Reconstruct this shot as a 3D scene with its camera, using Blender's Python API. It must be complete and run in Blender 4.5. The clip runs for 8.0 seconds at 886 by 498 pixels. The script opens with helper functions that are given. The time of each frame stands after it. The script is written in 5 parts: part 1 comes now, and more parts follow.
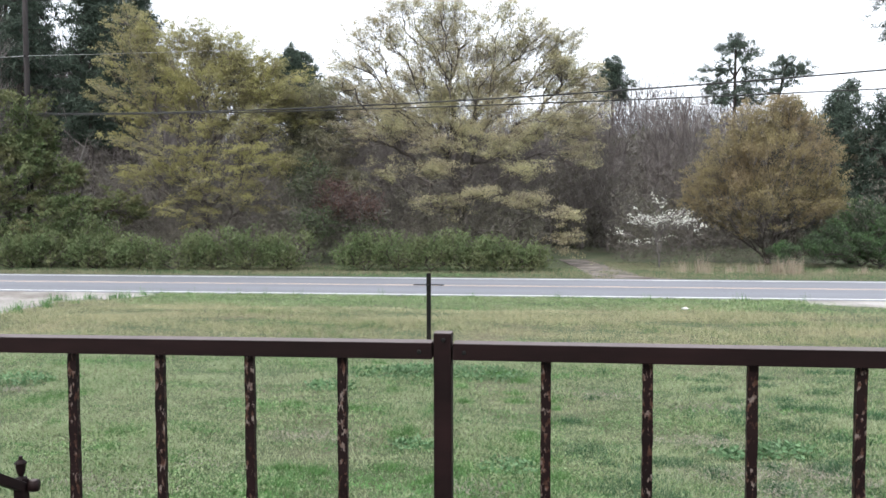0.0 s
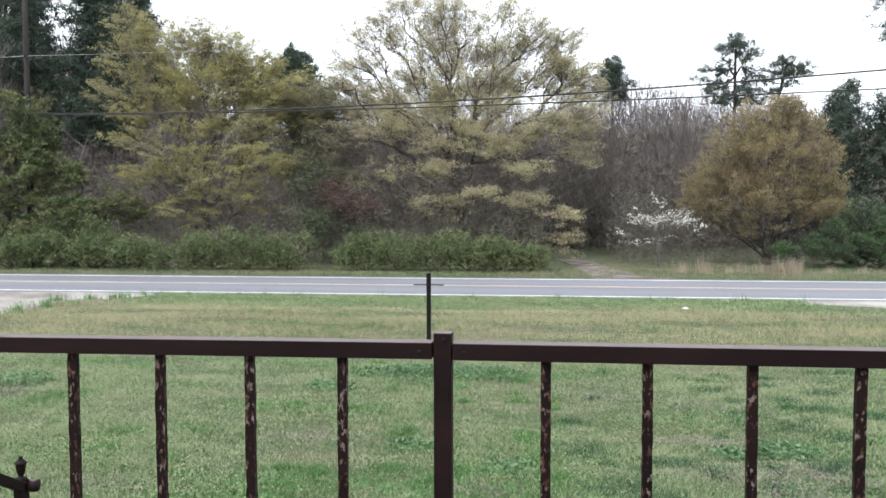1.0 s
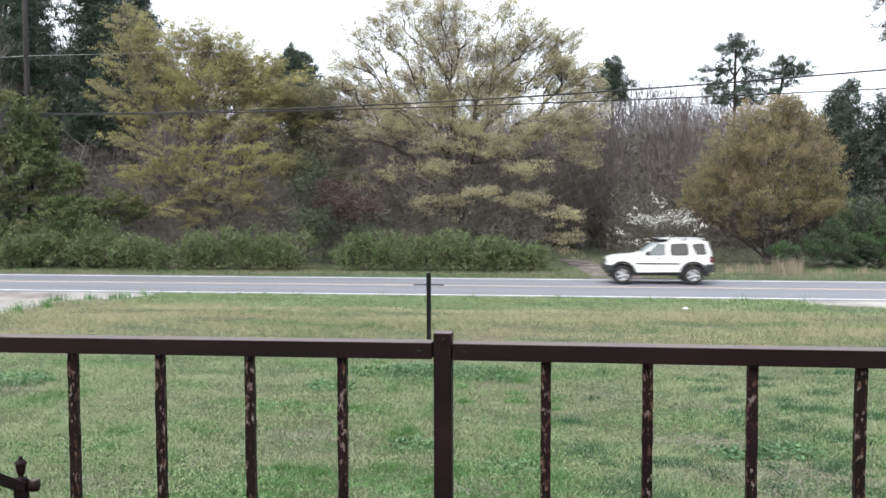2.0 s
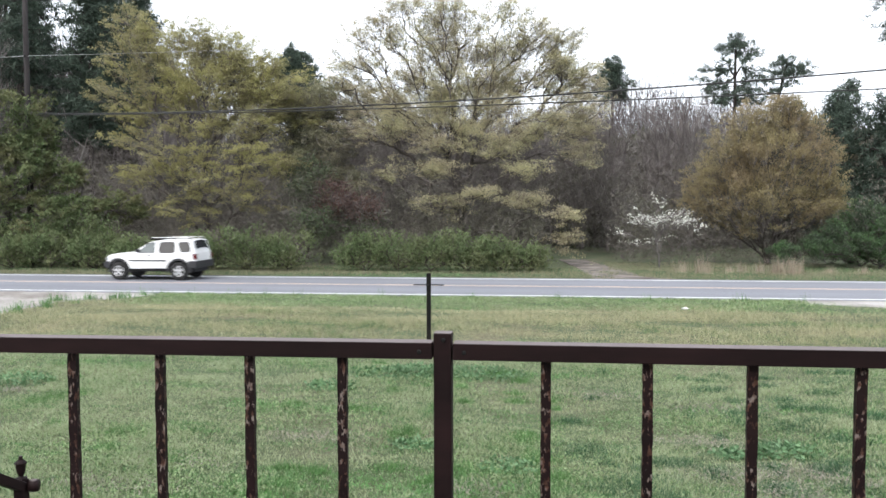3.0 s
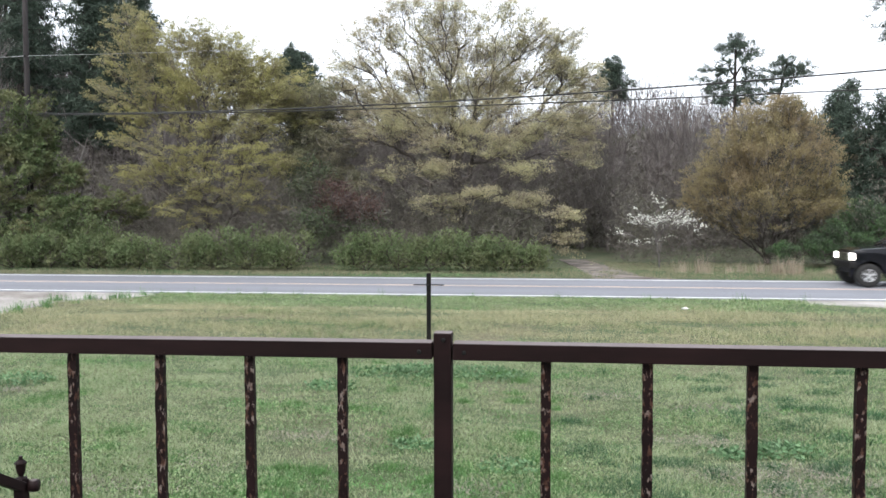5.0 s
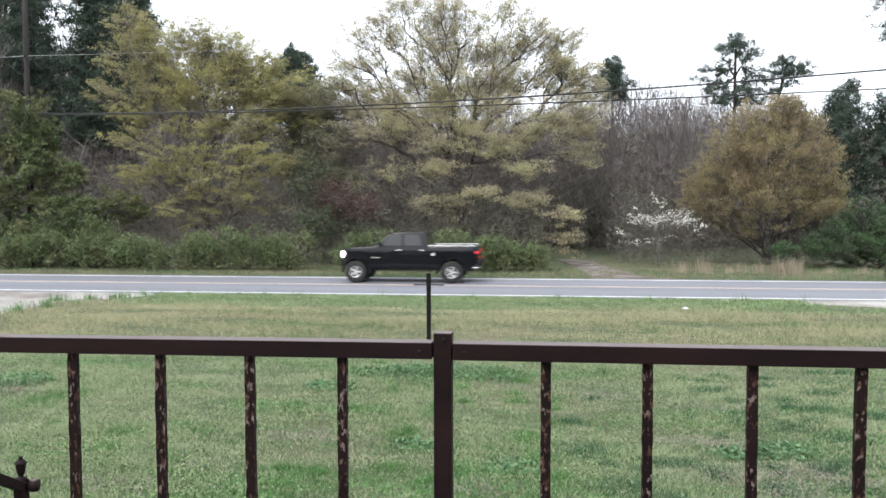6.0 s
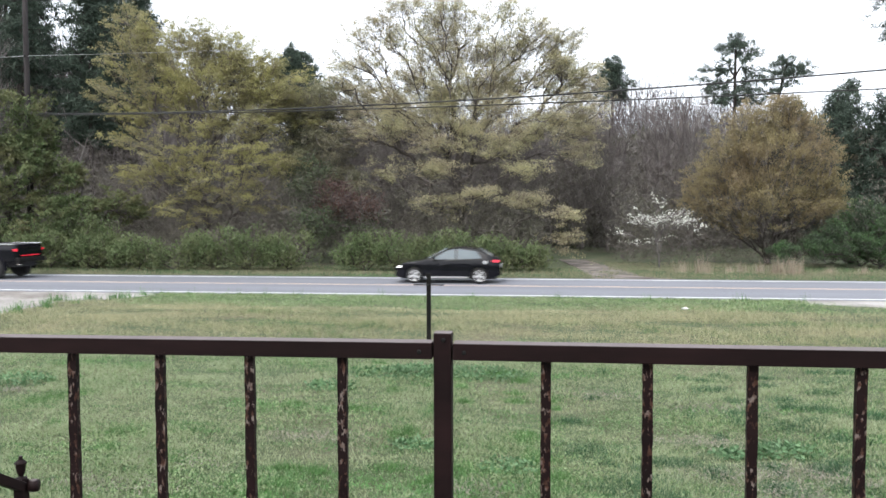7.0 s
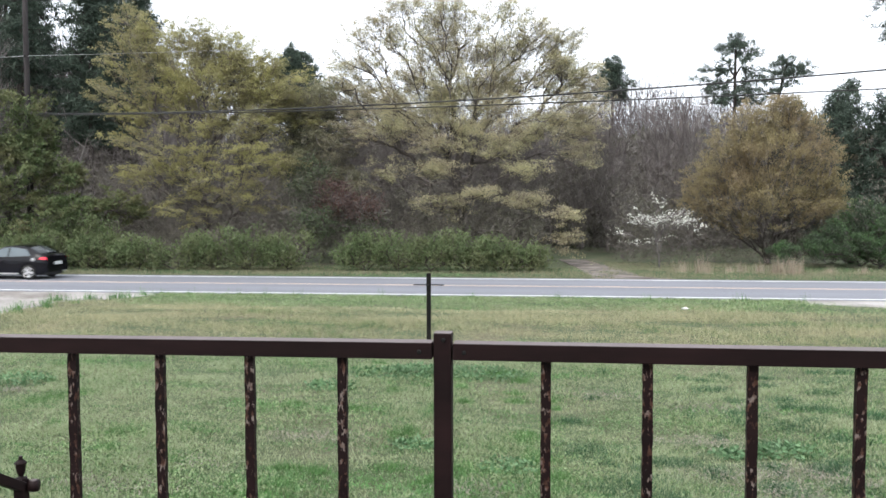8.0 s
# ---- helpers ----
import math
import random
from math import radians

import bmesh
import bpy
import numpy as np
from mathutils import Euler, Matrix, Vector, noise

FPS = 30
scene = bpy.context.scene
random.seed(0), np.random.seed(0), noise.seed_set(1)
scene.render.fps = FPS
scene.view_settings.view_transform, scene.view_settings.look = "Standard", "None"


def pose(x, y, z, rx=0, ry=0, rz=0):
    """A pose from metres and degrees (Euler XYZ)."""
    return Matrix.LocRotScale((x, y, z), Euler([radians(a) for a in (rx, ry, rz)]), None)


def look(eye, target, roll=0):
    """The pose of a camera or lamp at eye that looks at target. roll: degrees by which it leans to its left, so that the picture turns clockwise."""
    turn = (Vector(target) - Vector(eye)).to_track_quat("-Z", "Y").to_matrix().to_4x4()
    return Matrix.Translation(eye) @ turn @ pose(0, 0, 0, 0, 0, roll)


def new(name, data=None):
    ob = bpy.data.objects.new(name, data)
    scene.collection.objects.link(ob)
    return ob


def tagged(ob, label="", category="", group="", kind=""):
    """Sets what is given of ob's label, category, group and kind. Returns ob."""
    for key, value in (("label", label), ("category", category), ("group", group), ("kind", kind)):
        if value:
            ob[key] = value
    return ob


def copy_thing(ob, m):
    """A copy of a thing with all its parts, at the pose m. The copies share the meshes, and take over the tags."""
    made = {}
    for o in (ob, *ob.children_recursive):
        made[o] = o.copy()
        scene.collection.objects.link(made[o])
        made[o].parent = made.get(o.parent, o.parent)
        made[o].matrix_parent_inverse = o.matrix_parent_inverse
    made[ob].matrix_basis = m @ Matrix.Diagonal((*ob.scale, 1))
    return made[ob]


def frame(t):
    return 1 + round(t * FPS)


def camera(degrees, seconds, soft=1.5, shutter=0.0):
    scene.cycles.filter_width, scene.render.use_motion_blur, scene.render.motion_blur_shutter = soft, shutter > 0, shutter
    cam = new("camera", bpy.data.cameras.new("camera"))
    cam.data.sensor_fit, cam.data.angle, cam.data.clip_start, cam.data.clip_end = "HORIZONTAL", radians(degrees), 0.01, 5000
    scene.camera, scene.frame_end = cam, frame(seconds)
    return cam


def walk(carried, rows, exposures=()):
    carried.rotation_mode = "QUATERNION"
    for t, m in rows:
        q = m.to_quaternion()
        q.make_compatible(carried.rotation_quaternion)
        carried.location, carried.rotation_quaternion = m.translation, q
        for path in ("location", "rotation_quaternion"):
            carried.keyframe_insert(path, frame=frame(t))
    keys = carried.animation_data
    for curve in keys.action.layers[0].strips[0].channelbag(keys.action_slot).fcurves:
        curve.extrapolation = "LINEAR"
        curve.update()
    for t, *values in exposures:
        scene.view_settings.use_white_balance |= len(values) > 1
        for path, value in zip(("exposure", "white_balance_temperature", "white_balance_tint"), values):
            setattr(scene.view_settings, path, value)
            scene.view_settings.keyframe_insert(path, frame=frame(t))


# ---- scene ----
# The camera stands on a tripod on the porch, behind its iron railing.
cam = camera(58.5, 8.0, soft=1.55, shutter=0.24)
EYE = Vector((0.0, 0.0, 2.9))
STAND = look(EYE, EYE + Vector((-1.2483, 9.9092, -0.4995)), roll=-0.13)
walk(cam, [(0.0, STAND), (8.0, STAND)], exposures=[(0.0, 1.53), (8.0, 1.53)])

# ---- light: a bright overcast afternoon ----
world = bpy.data.worlds.new("overcast_sky")
scene.world = world
world.use_nodes = True
wn, wl = world.node_tree.nodes, world.node_tree.links
sky = wn.new("ShaderNodeTexSky")
sky.sky_type = "NISHITA"
sky.sun_disc = False
sky.sun_elevation, sky.sun_rotation = radians(48), radians(200)
sky.air_density, sky.dust_density = 1.0, 6.0
veil = wn.new("ShaderNodeHueSaturation")
veil.inputs["Saturation"].default_value = 0.25
wl.new(sky.outputs["Color"], veil.inputs["Color"])
cloud = wn.new("ShaderNodeMix")
cloud.data_type = "RGBA"
cloud.inputs["Factor"].default_value = 0.75
wl.new(veil.outputs["Color"], cloud.inputs["A"])
cloud.inputs["B"].default_value = (4.4, 4.75, 5.2, 1)
wl.new(cloud.outputs["Result"], wn["Background"].inputs["Color"])
wn["Background"].inputs["Strength"].default_value = 0.15
sun = new("sun", bpy.data.lights.new("sun", "SUN"))
sun.data.energy, sun.data.angle, sun.data.color = 0.7, radians(25), (1.0, 0.96, 0.9)
sun.matrix_world = look((0, 0, 60), (8, 18, 40))


# ---- materials ----
def material(name):
    m = bpy.data.materials.new(name)
    m.use_nodes = True
    return m, m.node_tree.nodes, m.node_tree.links, m.node_tree.nodes["Principled BSDF"]


def ramp(nodes, stops):
    r = nodes.new("ShaderNodeValToRGB")
    el = r.color_ramp.elements
    while len(el) < len(stops):
        el.new(0.5)
    for e, (p, c) in zip(el, stops):
        e.position, e.color = p, (*c, 1)
    return r


def noise_at(nodes, links, scale, detail=4.0, rough=0.55, coord="Object", stretch=None):
    tc = nodes.new("ShaderNodeTexCoord")
    n = nodes.new("ShaderNodeTexNoise")
    n.inputs["Scale"].default_value, n.inputs["Detail"].default_value, n.inputs["Roughness"].default_value = scale, detail, rough
    if stretch:
        mp = nodes.new("ShaderNodeMapping")
        mp.inputs["Scale"].default_value = stretch
        links.new(tc.outputs[coord], mp.inputs["Vector"])
        links.new(mp.outputs["Vector"], n.inputs["Vector"])
    else:
        links.new(tc.outputs[coord], n.inputs["Vector"])
    return n


def mixed(nodes, links, fac, a, b, blend="MIX"):
    m = nodes.new("ShaderNodeMix")
    m.data_type, m.blend_type = "RGBA", blend
    if isinstance(fac, float):
        m.inputs["Factor"].default_value = fac
    else:
        links.new(fac, m.inputs["Factor"])
    for socket, value in ((m.inputs["A"], a), (m.inputs["B"], b)):
        if isinstance(value, tuple):
            socket.default_value = (*value, 1)
        else:
            links.new(value, socket)
    return m.outputs["Result"]


def bump(nodes, links, bsdf, height, strength, distance):
    b = nodes.new("ShaderNodeBump")
    b.inputs["Strength"].default_value, b.inputs["Distance"].default_value = strength, distance
    links.new(height, b.inputs["Height"])
    links.new(b.outputs["Normal"], bsdf.inputs["Normal"])


def rough_surface(name, dark, light, scale, roughness=0.8, fine=None, bump_d=0.004, metallic=0.0, stretch=None, gloss=0.5):
    """A plain surface with large stains and a fine grain."""
    m, n, l, b = material(name)
    big = noise_at(n, l, scale, stretch=stretch)
    r = ramp(n, [(0.3, dark), (0.7, light)])
    l.new(big.outputs["Fac"], r.inputs["Fac"])
    grain = noise_at(n, l, fine or scale * 14, 3, stretch=stretch)
    g = ramp(n, [(0.3, (0.7, 0.7, 0.7)), (0.7, (1.0, 1.0, 1.0))])
    l.new(grain.outputs["Fac"], g.inputs["Fac"])
    l.new(mixed(n, l, 1.0, r.outputs["Color"], g.outputs["Color"], "MULTIPLY"), b.inputs["Base Color"])
    b.inputs["Roughness"].default_value, b.inputs["Metallic"].default_value = roughness, metallic
    b.inputs["Specular IOR Level"].default_value = gloss
    bump(n, l, b, grain.outputs["Fac"], 0.5, bump_d)
    return m


def leafy(name, colours, through_light=0.35, patch=None, scale=0.35):
    """Foliage: each leaf takes its own tint, and whole boughs drift in colour; some light passes through."""
    m, n, l, b = material(name)
    geo = n.new("ShaderNodeNewGeometry")
    r = ramp(n, [(i / max(1, len(colours) - 1), c) for i, c in enumerate(colours)])
    l.new(geo.outputs["Random Per Island"], r.inputs["Fac"])
    colour = r.outputs["Color"]
    drift = noise_at(n, l, scale, 3)
    if patch:
        pr = ramp(n, [(0.42, (0, 0, 0)), (0.6, (1, 1, 1))])
        l.new(drift.outputs["Fac"], pr.inputs["Fac"])
        colour = mixed(n, l, pr.outputs["Color"], colour, patch)
    shade = ramp(n, [(0.3, (0.72, 0.72, 0.72)), (0.7, (1.15, 1.15, 1.15))])
    d2 = noise_at(n, l, scale * 3.1, 2)
    l.new(d2.outputs["Fac"], shade.inputs["Fac"])
    colour = mixed(n, l, 1.0, colour, shade.outputs["Color"], "MULTIPLY")
    l.new(colour, b.inputs["Base Color"])
    b.inputs["Roughness"].default_value = 0.65
    b.inputs["Specular IOR Level"].default_value = 0.2
    t = n.new("ShaderNodeBsdfTranslucent")
    l.new(colour, t.inputs["Color"])
    s = n.new("ShaderNodeMixShader")
    s.inputs["Fac"].default_value = through_light
    l.new(b.outputs["BSDF"], s.inputs[1])
    l.new(t.outputs["BSDF"], s.inputs[2])
    l.new(s.outputs["Shader"], n["Material Output"].inputs["Surface"])
    return m


def ground_material():
    """Thin lawn: soil and thatch between the blades, green and straw-coloured patches."""
    m, n, l, b = material("lawn_soil")
    big = noise_at(n, l, 0.45, 5)
    r = ramp(n, [(0.35, (0.105, 0.095, 0.06)), (0.5, (0.07, 0.085, 0.04)), (0.68, (0.05, 0.075, 0.03))])
    l.new(big.outputs["Fac"], r.inputs["Fac"])
    fine = noise_at(n, l, 22, 5, 0.7)
    g = ramp(n, [(0.3, (0.55, 0.55, 0.5)), (0.7, (1.2, 1.2, 1.15))])
    l.new(fine.outputs["Fac"], g.inputs["Fac"])
    l.new(mixed(n, l, 1.0, r.outputs["Color"], g.outputs["Color"], "MULTIPLY"), b.inputs["Base Color"])
    b.inputs["Roughness"].default_value = 0.95
    bump(n, l, b, fine.outputs["Fac"], 0.8, 0.03)
    return m


def blade_material(name, green, straw, bias, scale=0.5):
    """Grass blades: green in patches, straw in others."""
    m, n, l, b = material(name)
    geo = n.new("ShaderNodeNewGeometry")
    big = noise_at(n, l, scale, 5, stretch=(0.3, 1.5, 1.0))
    mid = noise_at(n, l, scale * 7, 3, stretch=(0.6, 1.2, 1.0))
    both_scales = n.new("ShaderNodeMath")
    both_scales.operation = "MULTIPLY_ADD"
    l.new(mid.outputs["Fac"], both_scales.inputs[0])
    both_scales.inputs[1].default_value = 0.7
    l.new(big.outputs["Fac"], both_scales.inputs[2])
    add = n.new("ShaderNodeMath")
    add.operation = "MULTIPLY_ADD"
    l.new(geo.outputs["Random Per Island"], add.inputs[0])
    add.inputs[1].default_value = 0.30
    l.new(both_scales.outputs["Value"], add.inputs[2])
    pr = ramp(n, [(0.86 + bias, (0, 0, 0)), (1.0, (1, 1, 1))])
    l.new(add.outputs["Value"], pr.inputs["Fac"])
    gr = ramp(n, [(0.0, tuple(0.32 * c for c in green)), (1.0, tuple(1.9 * c for c in green))])
    l.new(geo.outputs["Random Per Island"], gr.inputs["Fac"])
    colour = mixed(n, l, pr.outputs["Color"], gr.outputs["Color"], straw)
    l.new(colour, b.inputs["Base Color"])
    b.inputs["Roughness"].default_value = 0.6
    t = n.new("ShaderNodeBsdfTranslucent")
    l.new(colour, t.inputs["Color"])
    s = n.new("ShaderNodeMixShader")
    s.inputs["Fac"].default_value = 0.3
    l.new(b.outputs["BSDF"], s.inputs[1])
    l.new(t.outputs["BSDF"], s.inputs[2])
    l.new(s.outputs["Shader"], n["Material Output"].inputs["Surface"])
    return m


def painted_iron(name, flaking, fine=90):
    """Old dark brown paint on iron; upward faces paler, their fading and skylight put into the colour; where it flakes,
    pale primer and rust show.
    """
    m, n, l, b = material(name)
    big = noise_at(n, l, 40, 5, 0.65, stretch=(0.12, 1, 0.5))
    base = ramp(n, [(0.3, (0.0046, 0.0021, 0.0022)), (0.7, (0.0165, 0.0073, 0.0076))])
    l.new(big.outputs["Fac"], base.inputs["Fac"])
    fl = noise_at(n, l, fine, 6, 0.62, stretch=(1, 1, 0.45))
    edge = ramp(n, [(0.63 - flaking, (0, 0, 0)), (0.645 - flaking, (1, 1, 1))])
    l.new(fl.outputs["Fac"], edge.inputs["Fac"])
    tone = noise_at(n, l, fine * 0.4, 4)
    under_coat = ramp(n, [(0.36, (0.028, 0.011, 0.008)), (0.5, (0.085, 0.043, 0.030)), (0.64, (0.20, 0.165, 0.15))])
    l.new(tone.outputs["Fac"], under_coat.inputs["Fac"])
    colour = mixed(n, l, edge.outputs["Color"], base.outputs["Color"], under_coat.outputs["Color"])
    # Upward faces paler: chalky fading plus the light on top, held in the colour.
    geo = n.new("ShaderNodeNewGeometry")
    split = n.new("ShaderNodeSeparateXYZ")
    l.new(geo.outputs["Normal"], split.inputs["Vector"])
    lit_top_fade = ramp(n, [(0.75, (0, 0, 0)), (0.95, (0.6, 0.6, 0.6))])
    l.new(split.outputs["Z"], lit_top_fade.inputs["Fac"])
    l.new(mixed(n, l, lit_top_fade.outputs["Color"], colour, (0.23, 0.195, 0.195)), b.inputs["Base Color"])
    b.inputs["Roughness"].default_value = 0.6
    b.inputs["Specular IOR Level"].default_value = 0.15
    inv = n.new("ShaderNodeMath")
    inv.operation = "SUBTRACT"
    inv.inputs[0].default_value = 1.0
    l.new(edge.outputs["Color"], inv.inputs[1])
    bump(n, l, b, inv.outputs["Value"], 0.8, 0.0008)
    return m


SOIL = ground_material()
ASPHALT = rough_surface("asphalt", (0.155, 0.16, 0.185), (0.205, 0.21, 0.24), 0.35, 0.75, 60, 0.003, stretch=(0.12, 1.6, 1))
LINE_WHITE = rough_surface("road_paint_white", (0.60, 0.60, 0.60), (0.78, 0.78, 0.77), 3, 0.6, 40)
LINE_YELLOW = rough_surface("road_paint_yellow", (0.52, 0.38, 0.29), (0.62, 0.48, 0.38), 2, 0.6, 40)
CONCRETE = rough_surface("pale_gravel", (0.16, 0.138, 0.122), (0.44, 0.42, 0.40), 0.5, 0.9, 9, 0.01)
DIRT = rough_surface("dirt_track", (0.06, 0.048, 0.042), (0.27, 0.24, 0.215), 2.0, 0.95, 9, 0.04, stretch=(0.5, 0.6, 1), gloss=0.2)
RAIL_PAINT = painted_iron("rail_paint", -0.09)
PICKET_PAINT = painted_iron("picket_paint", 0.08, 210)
BARK = rough_surface("bark", (0.041, 0.034, 0.030), (0.098, 0.083, 0.075), 1.5, 0.9, 12, 0.02, stretch=(1, 1, 0.3))
PINE_BARK = rough_surface("pine_bark", (0.022, 0.018, 0.017), (0.055, 0.045, 0.041), 1.5, 0.9, 12, 0.02, stretch=(1, 1, 0.3), gloss=0.2)
BARK_PALE = rough_surface("bark_pale", (0.090, 0.079, 0.075), (0.180, 0.165, 0.158), 1.5, 0.9, 12, 0.02, stretch=(1, 1, 0.3))
TWIG = leafy("bare_twigs", [(0.080, 0.069, 0.069), (0.142, 0.123, 0.122), (0.21, 0.187, 0.182)], 0.0)
TWIG_FAR = leafy("far_wood_twigs", [(0.060, 0.052, 0.053), (0.098, 0.085, 0.087), (0.145, 0.128, 0.128)], 0.0)
VINE = leafy("dry_vines", [(0.11, 0.096, 0.082), (0.165, 0.145, 0.125), (0.23, 0.205, 0.178)], 0.0)
POLE_WOOD = rough_surface("pole_wood", (0.022, 0.019, 0.02), (0.05, 0.045, 0.045), 1.2, 0.9, 14, 0.01, stretch=(1, 1, 0.1), gloss=0.2)
TIMBER = rough_surface("weathered_post", (0.006, 0.006, 0.006), (0.016, 0.015, 0.014), 4, 0.9, 40, 0.003, stretch=(1, 1, 0.15), gloss=0.1)
BLACK_STEEL = rough_surface("black_steel", (0.008, 0.008, 0.008), (0.016, 0.015, 0.015), 6, 0.6, gloss=0.15)
CABLE = rough_surface("cable", (0.012, 0.012, 0.013), (0.025, 0.025, 0.026), 0.5, 0.6)
WIRE = rough_surface("bare_aluminium_wire", (0.35, 0.35, 0.36), (0.48, 0.48, 0.5), 0.5, 0.5, metallic=0.4)
SIDING = rough_surface("house_siding", (0.42, 0.40, 0.36), (0.52, 0.50, 0.46), 1.1, 0.7, 20)
PORCH_CONCRETE = rough_surface("porch_concrete", (0.22, 0.21, 0.2), (0.32, 0.31, 0.29), 1.5, 0.9, 25)
LEAF_OLIVE = leafy("leaf_olive", [(0.31, 0.295, 0.135), (0.37, 0.35, 0.155), (0.43, 0.405, 0.18)], 0.55, (0.30, 0.28, 0.155), 0.3)
LEAF_BEIGE = leafy("leaf_beige", [(0.37, 0.347, 0.21), (0.43, 0.407, 0.245), (0.49, 0.464, 0.28)], 0.55, (0.39, 0.348, 0.235), 0.3)
LEAF_AMBER = leafy("leaf_amber", [(0.26, 0.222, 0.125), (0.31, 0.265, 0.145), (0.355, 0.305, 0.165)], 0.55, (0.29, 0.232, 0.142), 0.4)
LEAF_HEDGE = leafy("leaf_hedge", [(0.072, 0.105, 0.048), (0.125, 0.17, 0.078), (0.19, 0.235, 0.118)], 0.35, (0.165, 0.182, 0.092), 0.6)
LEAF_DARK = leafy("leaf_dark", [(0.045, 0.066, 0.038), (0.08, 0.11, 0.06), (0.15, 0.185, 0.105)], 0.3, (0.10, 0.118, 0.07), 0.6)
LEAF_BROAD = leafy("leaf_broad_evergreen", [(0.055, 0.085, 0.036), (0.10, 0.14, 0.06), (0.175, 0.21, 0.10)], 0.3, (0.15, 0.15, 0.075), 0.6)
LEAF_RUST = leafy("leaf_rust", [(0.06, 0.035, 0.03), (0.10, 0.055, 0.047), (0.14, 0.085, 0.072)], 0.2)
NEEDLE = leafy("pine_needles", [(0.032, 0.050, 0.038), (0.056, 0.080, 0.060), (0.088, 0.114, 0.090)], 0.15)
BLOSSOM = leafy("dogwood_blossom", [(0.62, 0.64, 0.54), (0.78, 0.79, 0.72), (0.85, 0.85, 0.82)], 0.3)
BRUSH = leafy("brush", [(0.105, 0.092, 0.086), (0.14, 0.122, 0.112), (0.18, 0.158, 0.14)], 0.15, (0.105, 0.105, 0.075), 0.25)
BLADES = blade_material("lawn_blades", (0.098, 0.222, 0.068), (0.29, 0.335, 0.195), 0.03, 0.7)
MEADOW = blade_material("meadow_blades", (0.11, 0.20, 0.068), (0.37, 0.35, 0.21), -0.04, 0.4)
STRAW = leafy("dry_reed", [(0.27, 0.215, 0.16), (0.38, 0.32, 0.25), (0.48, 0.42, 0.34)], 0.25)
WEED = leafy("weed_leaf", [(0.06, 0.125, 0.055), (0.115, 0.21, 0.10), (0.20, 0.31, 0.17)], 0.3)
TUFT = leafy("tuft_blades", [(0.06, 0.14, 0.045), (0.10, 0.215, 0.07), (0.165, 0.30, 0.11)], 0.3)
TUFT_BLUE = leafy("blue_green_tuft_blades", [(0.038, 0.088, 0.045), (0.066, 0.135, 0.07), (0.115, 0.20, 0.11)], 0.3)
LEAF_FRESH = leafy("leaf_fresh", [(0.044, 0.085, 0.043), (0.085, 0.150, 0.065), (0.144, 0.225, 0.100)], 0.35, (0.056, 0.077, 0.048), 0.7)
CLOVER = leafy("clover_leaf", [(0.14, 0.22, 0.09), (0.215, 0.30, 0.14), (0.31, 0.385, 0.22)], 0.3)
STRAW_PALE = leafy("mown_straw", [(0.30, 0.29, 0.18), (0.42, 0.40, 0.26), (0.53, 0.50, 0.35)], 0.25)
THATCH = leafy("dead_thatch", [(0.17, 0.15, 0.12), (0.27, 0.245, 0.20), (0.36, 0.335, 0.28)], 0.1)
LEAF_GREY = leafy("leaf_grey_green", [(0.18, 0.185, 0.122), (0.25, 0.255, 0.165), (0.33, 0.33, 0.21)], 0.5, (0.235, 0.218, 0.155), 0.4)
VERGE = blade_material("verge_blades", (0.11, 0.185, 0.08), (0.24, 0.23, 0.145), 0.07, 0.35)


# ---- mesh helpers ----
def mesh_of(name, verts, faces, mat, smooth=False):
    """A mesh from an array of vertices and an array of equal-sided faces."""
    verts, faces = np.asarray(verts, np.float32), np.asarray(faces, np.int32)
    me = bpy.data.meshes.new(name)
    me.vertices.add(len(verts))
    me.vertices.foreach_set("co", verts.ravel())
    me.loops.add(faces.size)
    me.loops.foreach_set("vertex_index", faces.ravel())
    me.polygons.add(len(faces))
    side = faces.shape[1]
    me.polygons.foreach_set("loop_start", np.arange(0, faces.size, side, dtype=np.int32))
    if smooth:
        me.polygons.foreach_set("use_smooth", np.ones(len(faces), bool))
    me.update(calc_edges=True)
    me.materials.append(mat)
    return me


def part(name, bm, mat, parent=None, label="", smooth=False):
    """Links a bmesh as one mesh object under a thing or a part."""
    me = bpy.data.meshes.new(name)
    bm.normal_update()
    bm.to_mesh(me)
    bm.free()
    me.materials.append(mat)
    if smooth:
        me.polygons.foreach_set("use_smooth", np.ones(len(me.polygons), bool))
    return under(new(name, me), parent, label)


def under(ob, parent=None, label=""):
    if parent is not None:
        ob.parent = parent
    return tagged(ob, label=label) if label else ob


def box(bm, lo, hi, bevel=0.0):
    """A box between two corners, with softened edges."""
    lo, hi = Vector(lo), Vector(hi)
    got = bmesh.ops.create_cube(bm, size=1.0)["verts"]
    for v in got:
        v.co = Vector((lo[i] + (v.co[i] + 0.5) * (hi[i] - lo[i]) for i in range(3)))
    if bevel:
        edges = {e for v in got for e in v.link_edges}
        bmesh.ops.bevel(bm, geom=list(edges), offset=bevel, segments=2, affect="EDGES", profile=0.6)
    return bm


def lathe(bm, profile, segments=20, m=None):
    """Turns (radius, height) pairs round the z axis, closed at both ends."""
    rings = []
    for r, z in profile:
        ring = []
        for i in range(segments):
            a = 2 * math.pi * i / segments
            p = Vector((r * math.cos(a), r * math.sin(a), z))
            ring.append(bm.verts.new(m @ p if m else p))
        rings.append(ring)
    for a, b in zip(rings, rings[1:]):
        for i in range(segments):
            j = (i + 1) % segments
            bm.faces.new((a[i], a[j], b[j], b[i]))
    bm.faces.new(rings[0][::-1])
    bm.faces.new(rings[-1])
    return bm


